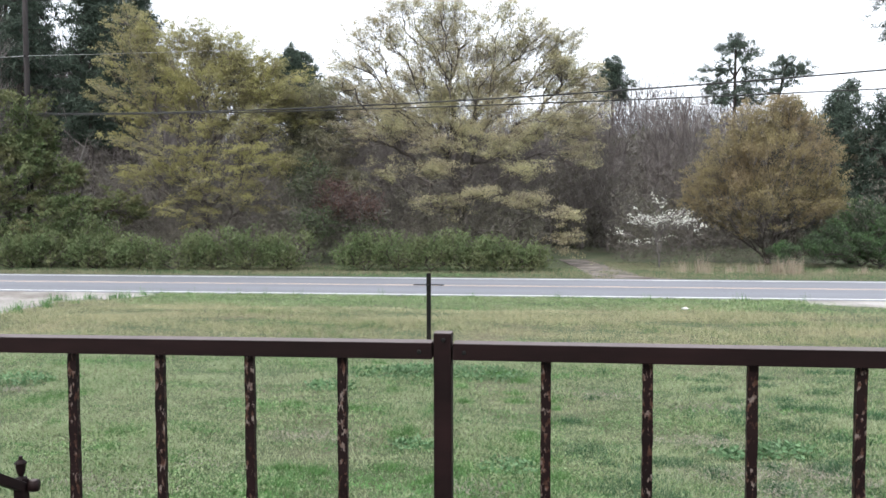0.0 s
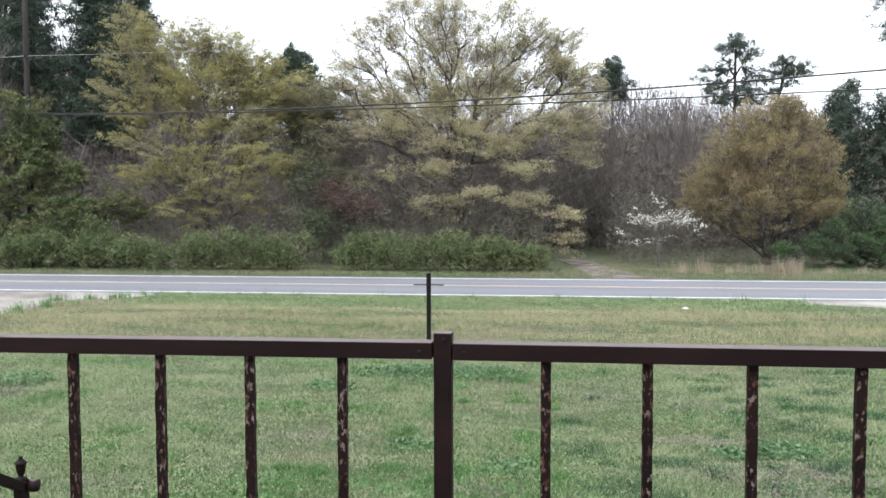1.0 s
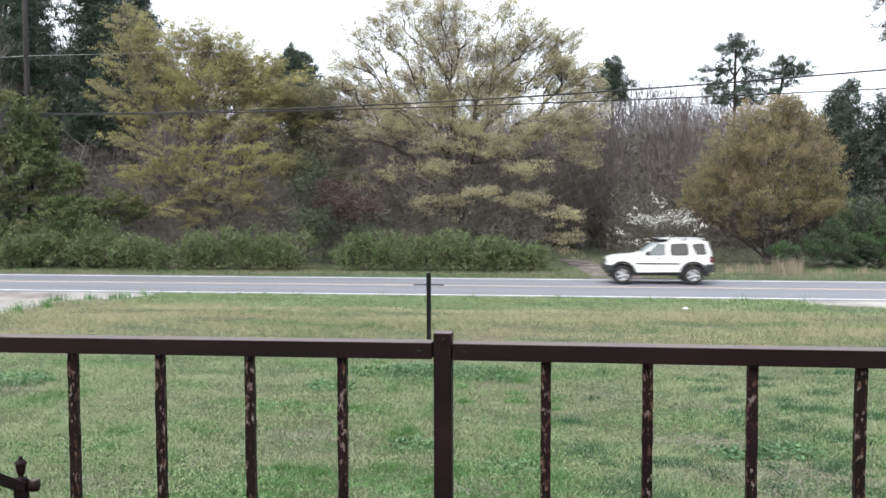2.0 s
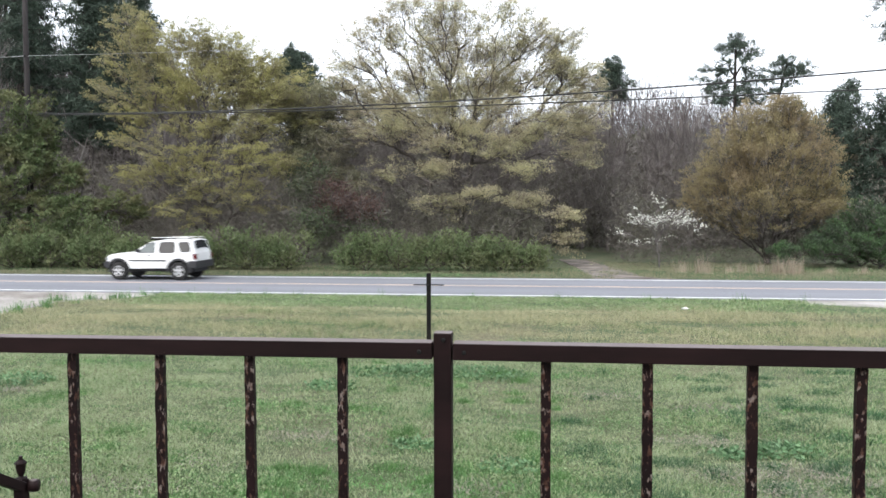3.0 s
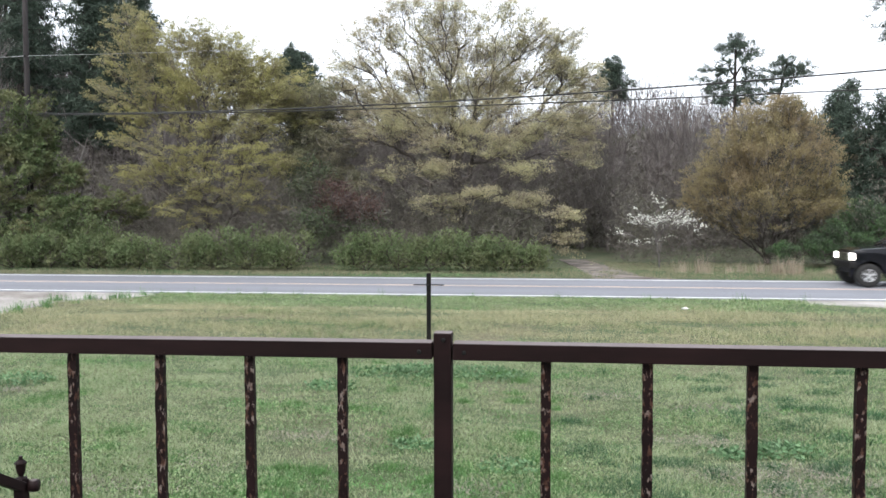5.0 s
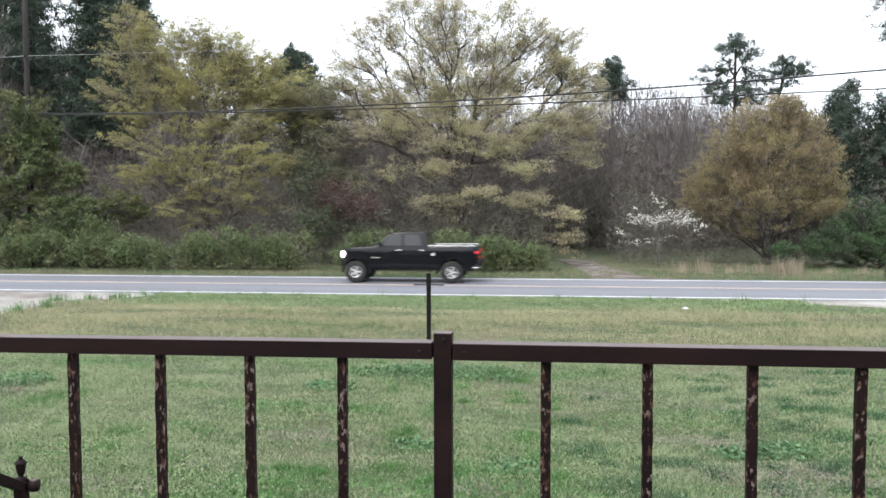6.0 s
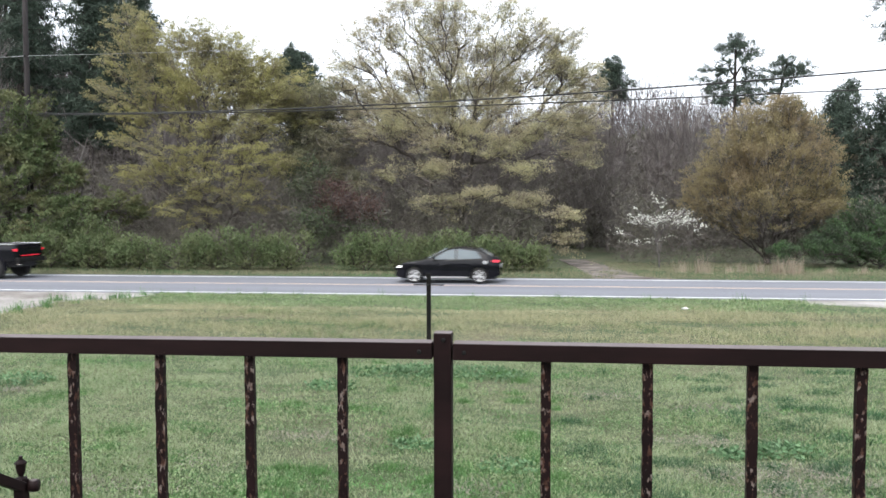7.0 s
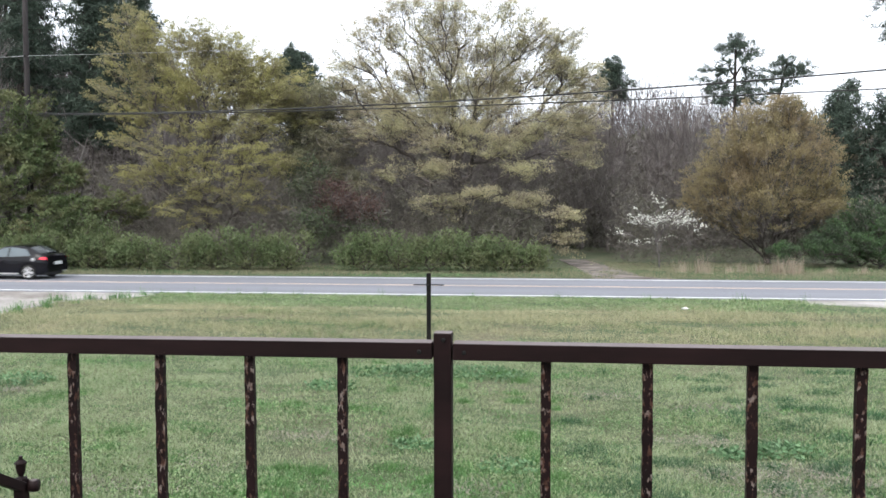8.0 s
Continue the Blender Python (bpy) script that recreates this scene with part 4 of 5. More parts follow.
def build_stair_rail():
    """The handrail of the porch steps: a sloping bar that ends at a post with a turned finial."""
    top = Vector((-1.112, 1.55, 2.325))
    rail = new("stair_railing")
    rail.location = (top.x, top.y, 0.0)
    tagged(rail, "dark brown iron stair handrail with an urn finial", "railing")
    h = top.z
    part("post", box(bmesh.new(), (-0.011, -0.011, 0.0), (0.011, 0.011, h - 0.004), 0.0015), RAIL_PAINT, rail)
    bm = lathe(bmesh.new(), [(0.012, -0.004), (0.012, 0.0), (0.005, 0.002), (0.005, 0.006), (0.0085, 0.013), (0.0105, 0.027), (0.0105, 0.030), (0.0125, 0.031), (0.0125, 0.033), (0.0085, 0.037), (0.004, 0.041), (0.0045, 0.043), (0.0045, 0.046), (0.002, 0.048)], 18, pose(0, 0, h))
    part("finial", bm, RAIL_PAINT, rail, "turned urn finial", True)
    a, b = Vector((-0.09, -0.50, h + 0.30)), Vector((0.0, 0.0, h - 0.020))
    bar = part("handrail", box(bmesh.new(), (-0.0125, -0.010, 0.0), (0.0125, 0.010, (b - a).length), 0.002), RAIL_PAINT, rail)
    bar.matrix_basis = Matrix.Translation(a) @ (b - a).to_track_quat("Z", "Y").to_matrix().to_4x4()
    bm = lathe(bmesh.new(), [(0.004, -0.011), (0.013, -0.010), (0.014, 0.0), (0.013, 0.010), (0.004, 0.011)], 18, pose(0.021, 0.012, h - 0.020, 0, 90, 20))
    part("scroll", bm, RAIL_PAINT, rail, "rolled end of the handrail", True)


build_stair_rail()


def build_yard_post():
    p = new("sign_post")
    p.location = (-2.5, 17.3, 0)
    tagged(p, "dark weathered square wooden post with a thin cross rod", "post")
    part("post", box(bmesh.new(), (-0.045, -0.045, -0.1), (0.045, 0.045, 1.49), 0.006), TIMBER, p)
    bm = lathe(bmesh.new(), [(0.013, -0.34), (0.013, 0.34)], 8, pose(0, -0.05, 1.235, 0, 90, 0))
    part("cross_rod", bm, BLACK_STEEL, p, "thin black steel rod")


build_yard_post()


# ---- overhead lines ----
def build_pole():
    p = new("utility_pole")
    p.location = (-27.12, 39.20, 0)
    tagged(p, "grey weathered wooden utility pole among the trees", "utility pole")
    h = 15.6
    part("pole", lathe(bmesh.new(), [(0.17, -0.1), (0.15, h * 0.5), (0.12, h)], 12), POLE_WOOD, p, "", True)
    for z in (11.03, 8.04):
        part("insulator", lathe(bmesh.new(), [(0.03, -0.06), (0.055, -0.03), (0.03, 0.0), (0.055, 0.03), (0.03, 0.06)], 10, pose(0, -0.12, z)), BLACK_STEEL, p)


def cable(a, b, sag, r, label, mat=CABLE):
    """A sagging wire between two points, as a thin tube."""
    a, b = np.array(a), np.array(b)
    t = np.linspace(0, 1, 60)[:, None]
    p = a + (b - a) * t
    p[:, 2] -= (4 * sag * t * (1 - t))[:, 0]
    ring = np.array([[0, math.cos(k * math.pi / 3), math.sin(k * math.pi / 3)] for k in range(6)]) * r
    v = (p[:, None] + ring[None]).reshape(-1, 3)
    i, k = np.meshgrid(np.arange(59), np.arange(6), indexing="ij")
    f = np.stack([i * 6 + k, i * 6 + (k + 1) % 6, i * 6 + 6 + (k + 1) % 6, i * 6 + 6 + k], 2).reshape(-1, 4)
    tagged(new("power_line", mesh_of("power_line", v, f, mat, True)), label, "cable", "overhead lines")


build_pole()
POLE_LOW, POLE_HIGH = (-26.81, 39.10, 8.01), (-26.71, 39.10, 11.04)
cable(POLE_LOW, (13.03, 27.00, 7.46), 0.42, 0.031, "dark sagging power line over the road")
cable((-26.81, 39.10, 7.93), (13.05, 27.00, 6.78), 0.20, 0.023, "dark lower cable strung over the road")
cable((-31.32, 40.00, 8.15), POLE_LOW, 0.02, 0.034, "dark power line reaching the pole")
cable((-31.21, 40.00, 11.20), POLE_HIGH, 0.02, 0.013, "thin upper wire reaching the pole", WIRE)
cable(POLE_HIGH, (19.0, 36.0, 11.3), 0.3, 0.008, "thin upper wire strung before the tree tops", WIRE)


# ---- grass ----
def blades(rng, x, y, tall, wide, lean=0.5):
    n = len(x)
    z = height_at(x, y)
    a = rng.uniform(0, 2 * np.pi, n)
    t = rng.normal(0, lean, (n, 2)) * tall[:, None]
    s = np.stack([np.cos(a), np.sin(a)], 1) * wide[:, None] * 0.5
    b = np.stack([x, y], 1)
    v = np.zeros((n, 3, 3))
    v[:, 0, :2], v[:, 1, :2], v[:, 2, :2] = b - s, b + s, b + t
    v[:, :2, 2] = (z - 0.01)[:, None]
    v[:, 2, 2] = z + tall * rng.uniform(0.6, 1.0, n)
    return v.reshape(-1, 3), np.arange(n * 3).reshape(-1, 3)


def field(rng, n, y0, y1, power=1.0):
    """Places between two distances from the house, thicker near it."""
    y = y0 + (y1 - y0) * rng.uniform(0, 1, n) ** power
    x = rng.uniform(-0.80, 0.52, n) * y
    return x, y


def build_grass():
    rng = np.random.default_rng(8)
    x, y = field(rng, 360000, 6.6, 17, 1.25)
    clump = 0.5 + 0.5 * np.sin(x * 2.1 + np.sin(y * 1.7) * 2) * np.sin(y * 2.6 + np.sin(x * 1.1) * 2)
    tall = rng.uniform(0.03, 0.075, len(x)) * (0.6 + 1.0 * clump ** 2)
    wide = rng.uniform(0.0055, 0.0135, len(x)) * np.where(rng.uniform(0, 1, len(x)) < 0.16, 2.0, 1.0)
    v, f = blades(rng, x, y, tall, wide, 0.8)
    stuff("lawn_grass", v, f, BLADES, "short patchy green lawn grass with dry blades", "grass")
    x, y = field(rng, 185000, 15, 25.9)
    keep = (x > np.interp(y, (17, 20.3, 21.8, 23.2, 24.1, 25.6, 26.2), (-16.2, -15.3, -15.1, -15.2, -14.0, -13.0, -13.3)) + rng.normal(0, 0.35, len(x))) & (x < np.interp(y, (19, 22.5, 24.3, 24.95, 25.9), (17, 12.5, 9.9, 8.4, 7.8)) + rng.normal(0, 0.15, len(x)))
    x, y = x[keep], y[keep]
    streak = 0.5 + 0.5 * np.sin(y * 1.9 + 1.5 * np.sin(x * 0.25)) * np.sin(x * 0.8 + 2 * np.sin(y * 0.7))
    tall = rng.uniform(0.04, 0.15, len(x)) * (0.4 + 1.3 * streak) * (0.5 + np.clip((y - 15) / 4, 0, 1))
    near_road = y > 22.6 + 0.8 * np.sin(x * 0.35) + rng.normal(0, 0.5, len(x))
    for pick, mat, nm, label in ((~near_road, MEADOW, "meadow_grass", "unmown straw-green grass before the road"), (near_road, BLADES, "bank_grass", "greener grass on the bank by the road")):
        v, f = blades(rng, x[pick], y[pick], tall[pick] * (0.5 if mat is BLADES else 0.7), rng.uniform(0.006, 0.014, pick.sum()), 0.75)
        stuff(nm, v, f, mat, label, "grass")
    n = 24000
    x, y = rng.uniform(-13.0, 7.8, n), 26.0 - np.abs(rng.normal(0, 0.5, n))
    keep = np.sin(x * 1.9) + np.sin(x * 4.3 + 1) + rng.normal(0, 0.7, n) > -0.3
    x, y = x[keep], y[keep]
    v, f = blades(rng, x, y, rng.uniform(0.03, 0.10, len(x)) * (1 + (rng.uniform(0, 1, len(x)) > 0.97)), rng.uniform(0.008, 0.016, len(x)), 0.4)
    stuff("roadside_grass", v, f, BLADES, "taller ragged green grass along the road's edge", "grass")
    n = 70000
    x, y = rng.uniform(-30, 22, n), rng.uniform(33.25, 38.5, n)
    x, y = np.concatenate([x, rng.uniform(3.2, 20, 22000)]), np.concatenate([y, rng.uniform(38, 43, 22000)])
    keep = ~((x > np.interp(y, (33, 36, 40, 45), (2.2, 1.9, 1.4, 0.8)) + rng.normal(0, 0.15, len(x))) & (x < np.interp(y, (33, 34.4, 37.7, 43, 48), (5.2, 4.1, 3.7, 2.7, 2.4)) + rng.normal(0, 0.2, len(x))) & (np.sin(x * 2.3 + y * 0.9) * np.sin(y * 1.3 - x * 1.1 + 2) + rng.normal(0, 0.25, len(x)) < 0.35))
    x, y = x[keep], y[keep]
    v, f = blades(rng, x, y, rng.uniform(0.08, 0.22, len(x)), rng.uniform(0.01, 0.02, len(x)), 0.35)
    stuff("verge_grass", v, f, VERGE, "rough grass on the far verge", "grass")


build_grass()


def build_reeds():
    rng = np.random.default_rng(200)
    xs, ys, hs = [], [], []
    for p, h in [((6.20, 36.50, -0.09), 0.75), ((7.01, 36.40, -0.03), 0.95), ((7.22, 36.20, -0.06), 0.7), ((8.91, 37.00, -0.01), 0.6), ((9.61, 36.60, -0.02), 0.65), ((10.20, 36.40, -0.00), 0.85), ((10.46, 36.20, -0.01), 0.8), ((10.88, 36.20, -0.00), 0.95), ((11.21, 36.50, -0.00), 0.8), ((12.66, 36.80, 0.04), 0.4), ((14.08, 36.80, 0.02), 0.4), ((8.32, 36.80, -0.05), 0.45)]:
        n = 75
        xs.append(p[0] + rng.normal(0, 0.13, n))
        ys.append(p[1] + rng.normal(0, 0.12, n))
        hs.append(1.2 * h * rng.uniform(0.5, 1.1, n))
    x, y, h = np.concatenate(xs), np.concatenate(ys), np.concatenate(hs)
    v, f = blades(rng, x, y, h, rng.uniform(0.014, 0.03, len(x)), 0.16)
    stuff("dry_reeds", v, f, STRAW, "dry tan reed clumps on the grassy verge", "reeds")


build_reeds()


def build_weeds():
    """Broad-leaved weeds and thick tufts that stand in the lawn."""
    rng = np.random.default_rng(300)
    spots = [(-2.61, 13.35, 0.55, 0.16), (-2.24, 13.77, 0.4, 0.16), (-1.13, 13.80, 0.55, 0.18), (-8.73, 12.28, 0.35, 0.24), (-1.54, 9.45, 0.22, 0.08), (-0.34, 8.71, 0.25, 0.09), (2.87, 9.70, 0.32, 0.13), (2.29, 9.68, 0.2, 0.08), (-3.34, 12.31, 0.3, 0.08)]
    c = []
    for x, y, r, tall in spots:
        n = int(500 * r / 0.4)
        a, q = rng.uniform(0, 6.28, n), r * np.sqrt(rng.uniform(0, 1, n))
        c.append(np.stack([x + np.cos(a) * q * 1.5, y + np.sin(a) * q, rng.uniform(0.01, tall, n) * (1 - 0.5 * q / r) + height_at(x, y)], 1))
    v, f = leaves(rng, np.concatenate(c), 1, (0.01, 0.01, 0.005), 0.065, 0.65, 0.7, pointed=False)
    stuff("lawn_weeds", v, f, WEED, "low broad-leaved weeds growing in the lawn", "weeds")
    thick = [(0.62, 9.66, 0.22), (0.96, 8.44, 0.22), (3.18, 10.76, 0.25), (2.75, 11.34, 0.22), (3.68, 10.19, 0.2), (3.13, 9.06, 0.12), (-0.27, 9.84, 0.2), (-1.79, 9.86, 0.16), (0.04, 9.03, 0.16), (-2.48, 8.39, 0.14), (-1.69, 8.62, 0.14), (-7.34, 11.38, 0.3), (-7.63, 10.98, 0.25), (3.15, 8.53, 0.15), (1.56, 9.27, 0.15), (-0.90, 8.68, 0.15), (0.40, 11.01, 0.15), (-2.67, 7.92, 0.12), (-5.29, 9.37, 0.25), (4.59, 11.50, 0.2), (0.82, 8.06, 0.3), (0.55, 9.35, 0.3), (2.54, 8.26, 0.2), (3.29, 9.24, 0.24), (3.91, 11.84, 0.22), (2.85, 9.98, 0.2), (3.56, 8.3, 0.24), (0.05, 8.2, 0.2)]
    for i in range(70):
        y = rng.uniform(7.6, 14.5)
        thick.append((rng.uniform(-0.2 if i % 2 else -0.72, 0.44) * y, y, rng.uniform(0.05, 0.16)))
    for mat, label, blue in ((TUFT, "thick fresh green grass tufts in the lawn", False), (TUFT_BLUE, "dark blue-green grass tufts in the worn lawn", True)):
        xs, ys = [], []
        for x, y, r in thick:
            if (x > 0.3) != blue:
                continue
            n = int(600 * r / 0.3)
            xs.append(x + rng.normal(0, r * 0.8, n))
            ys.append(y + rng.normal(0, r * 0.6, n))
        x, y = np.concatenate(xs), np.concatenate(ys)
        v, f = blades(rng, x, y, rng.uniform(0.05, 0.13, len(x)), rng.uniform(0.006, 0.012, len(x)), 0.5)
        stuff("grass_tufts", v, f, mat, label, "grass")


build_weeds()


def build_thatch():
    """Worn spots where dead grass lies flat, and tall stalks by the road."""
    rng = np.random.default_rng(41)
    c = []
    for x, y, r in [(2.13, 8.76, 0.4), (2.92, 9.04, 0.4), (3.43, 8.68, 0.4), (2.60, 11.73, 0.45), (2.00, 10.06, 0.35), (-4.19, 8.38, 0.35), (-4.46, 7.67, 0.4), (-2.96, 9.65, 0.35), (1.06, 12.43, 0.35), (-8.53, 11.71, 0.3), (-0.57, 8.00, 0.3), (2.46, 8.28, 0.35)]:
        n = int(1500 * r)
        c.append(np.stack([x + rng.normal(0, r, n), y + rng.normal(0, r * 0.4, n), rng.uniform(0.01, 0.05, n) + height_at(x, y)], 1))
    v, f = leaves(rng, np.concatenate(c), 1, (0.01, 0.01, 0.004), 0.07, 0.13, 0.9)
    v[:, 2] = np.clip(v[:, 2], 0.005, 0.09)
    stuff("dead_thatch", v, f, THATCH, "dead grey-tan grass lying in worn lawn spots", "grass")
    n = 9000
    x = rng.uniform(-12, 4, n)
    y = 22.25 + 0.15 * np.sin(x * 0.8) + rng.normal(0, 0.2, n)
    v, f = blades(rng, x, y, rng.uniform(0.05, 0.12, n), rng.uniform(0.008, 0.015, n), 0.6)
    stuff("mown_straw", v, f, STRAW_PALE, "pale mown straw lying along the bank's foot", "grass")
    x, y = field(rng, 80000, 6.8, 15.5, 1.2)
    thin = np.sin(x * 1.3 + 2 * np.sin(y * 0.9)) + np.sin(y * 2.2 + x) + rng.normal(0, 0.7, len(x)) > 0.1
    x, y = np.concatenate([x[thin], rng.uniform(-13, 8, 15000)]), np.concatenate([y[thin], rng.uniform(22.6, 25.8, 15000)])
    c = np.stack([x, y, height_at(x, y) + rng.uniform(0.03, 0.085, len(x))], 1)
    v, f = leaves(rng, c, 1, (0.01, 0.01, 0.004), np.where(c[:, 1:2] > 20, 0.05, 0.026), 0.75, 0.7)
    stuff("lawn_clover", v, f, CLOVER, "small pale clover leaves among the lawn grass", "weeds")
    x = np.concatenate([rng.normal(k, 0.12, 14) for k in (-11.9, -8.1, -5.3, -2.3, 0.4, 3.3, -10.2, 6.2, 8.0, -12.9, -9.2)])
    y = 25.7 - np.abs(rng.normal(0, 0.2, len(x)))
    side = rng.uniform(20.0, 25.5, 26)
    edge = np.interp(side, (20.3, 21.8, 23.2, 24.1, 25.6), (-15.3, -15.1, -15.2, -14.0, -13.0)) + rng.normal(0, 0.3, 26)
    x = np.concatenate([x, np.repeat(edge, 26) + rng.normal(0, 0.14, 676)])
    y = np.concatenate([y, np.repeat(side, 26) + rng.normal(0, 0.1, 676)])
    v, f = blades(rng, x, y, rng.uniform(0.15, 0.42, len(x)), rng.uniform(0.012, 0.024, len(x)), 0.25)
    stuff("roadside_stalks", v, f, TUFT, "tall thin weed stalks at the road's edge", "weeds")


build_thatch()


def litter(x, y):
    """A crumpled scrap of white paper."""
    rng = np.random.default_rng(9)
    bm = bmesh.new()
    bmesh.ops.create_icosphere(bm, subdivisions=2, radius=0.08)
    for v in bm.verts:
        v.co = Vector((v.co.x * 1.3, v.co.y, v.co.z * 0.5 + 0.03)) * rng.uniform(0.75, 1.15)
    ob = part("paper_scrap", bm, LINE_WHITE)
    ob.location = (x, y, 0.06)
    tagged(ob, "crumpled white paper scrap lying in the grass", "litter")


litter(4.0, 22.93)


# ---- vehicles: each one's origin is on the road below its front axle, and its nose points to -x ----
def paint(name, colour, rough=0.25, metallic=0.0, coat=0.15, gloss=0.22):
    m, n, l, b = material(name)
    dust = noise_at(n, l, 1.6, 4)
    r = ramp(n, [(0.3, tuple(0.88 * c for c in colour)), (0.75, tuple(min(1.0, c * 1.06 + 0.004) for c in colour))])
    l.new(dust.outputs["Fac"], r.inputs["Fac"])
    l.new(r.outputs["Color"], b.inputs["Base Color"])
    b.inputs["Roughness"].default_value, b.inputs["Metallic"].default_value = rough, metallic
    b.inputs["Specular IOR Level"].default_value = gloss
    b.inputs["Coat Weight"].default_value, b.inputs["Coat Roughness"].default_value = coat, 0.1
    return m


def glow(name, colour, strength):
    m, n, l, b = material(name)
    b.inputs["Base Color"].default_value = (*colour, 1)
    b.inputs["Emission Color"].default_value = (*colour, 1)
    b.inputs["Emission Strength"].default_value = strength
    b.inputs["Roughness"].default_value = 0.2
    return m


PAINT_WHITE = paint("white_car_paint", (0.70, 0.70, 0.705))
PAINT_BLACK = paint("black_car_paint", (0.002, 0.0022, 0.005), 0.14, coat=0.4, gloss=0.1)
PAINT_NAVY = paint("dark_car_paint", (0.0022, 0.0022, 0.0045), 0.14, coat=0.25, gloss=0.1)
CLADDING = rough_surface("grey_plastic", (0.026, 0.026, 0.029), (0.04, 0.04, 0.043), 3, 0.65, gloss=0.3)
RUBBER = rough_surface("tyre_rubber", (0.010, 0.010, 0.010), (0.019, 0.018, 0.018), 8, 0.85)
ALLOY = rough_surface("alloy", (0.55, 0.55, 0.56), (0.68, 0.68, 0.69), 8, 0.35, metallic=0.75)
CHROME = rough_surface("chrome", (0.75, 0.75, 0.76), (0.85, 0.85, 0.86), 8, 0.15, bump_d=0.0002, metallic=1.0)
GLASS = paint("tinted_glass", (0.03, 0.033, 0.037), 0.06)
GLASS.node_tree.nodes["Principled BSDF"].inputs["IOR"].default_value = 1.55
GLASS_CLEAR = paint("pale_car_glass", (0.05, 0.058, 0.062), 0.06)
GLASS_CLEAR.node_tree.nodes["Principled BSDF"].inputs["IOR"].default_value = 1.55
GLASS_SMOKE = paint("smoked_car_glass", (0.065, 0.061, 0.058), 0.08)
# Opaque pane; the light reflected and seen through is put into its colour.
GLASS_THROUGH_TINT = paint("grey_green_car_glass", (0.15, 0.165, 0.165), 0.08)
# The sky's reflection is put into this base colour; gloss is nearly off.
GLASS_SKY_TINT = paint("sky_tinted_car_glass", (0.12, 0.143, 0.157), 0.12, coat=0.0, gloss=0.08)
# Pale base stands for sky light on and through the windscreen.
GLASS_SKY_PALE = paint("sky_light_tinted_glass", (0.30, 0.34, 0.37), 0.05)
LAMP_ON = glow("headlamp_lit", (1.0, 0.97, 0.9), 2.5)
LAMP_DIM = glow("headlamp_dim", (0.9, 0.88, 0.85), 0.45)
LAMP_OFF = paint("headlamp_lens", (0.55, 0.57, 0.6), 0.1)
TAIL_ON = glow("tail_lamp_lit", (0.55, 0.02, 0.04), 0.25)
TAIL_OFF = paint("tail_lamp_lens", (0.10, 0.012, 0.015), 0.1)


def glazed(name, shell, lower, upper, side, mat, car, corner, label=""):
    """A side window and the black rubber seal round it."""
    rim = 0.022
    low = [(lower[0][0] - rim, lower[0][1] - rim), (lower[-1][0] + rim, lower[-1][1] - rim)]
    high = [(upper[0][0] - rim, upper[0][1] + rim), (upper[-1][0] + rim, upper[-1][1] + rim)]
    pane = part(name, shell.pane(lower, upper, side, 0.009, corner=corner), mat, car, label)
    part("window_seal", shell.pane(low, high, side, 0.005, corner=corner + rim), RUBBER, pane)


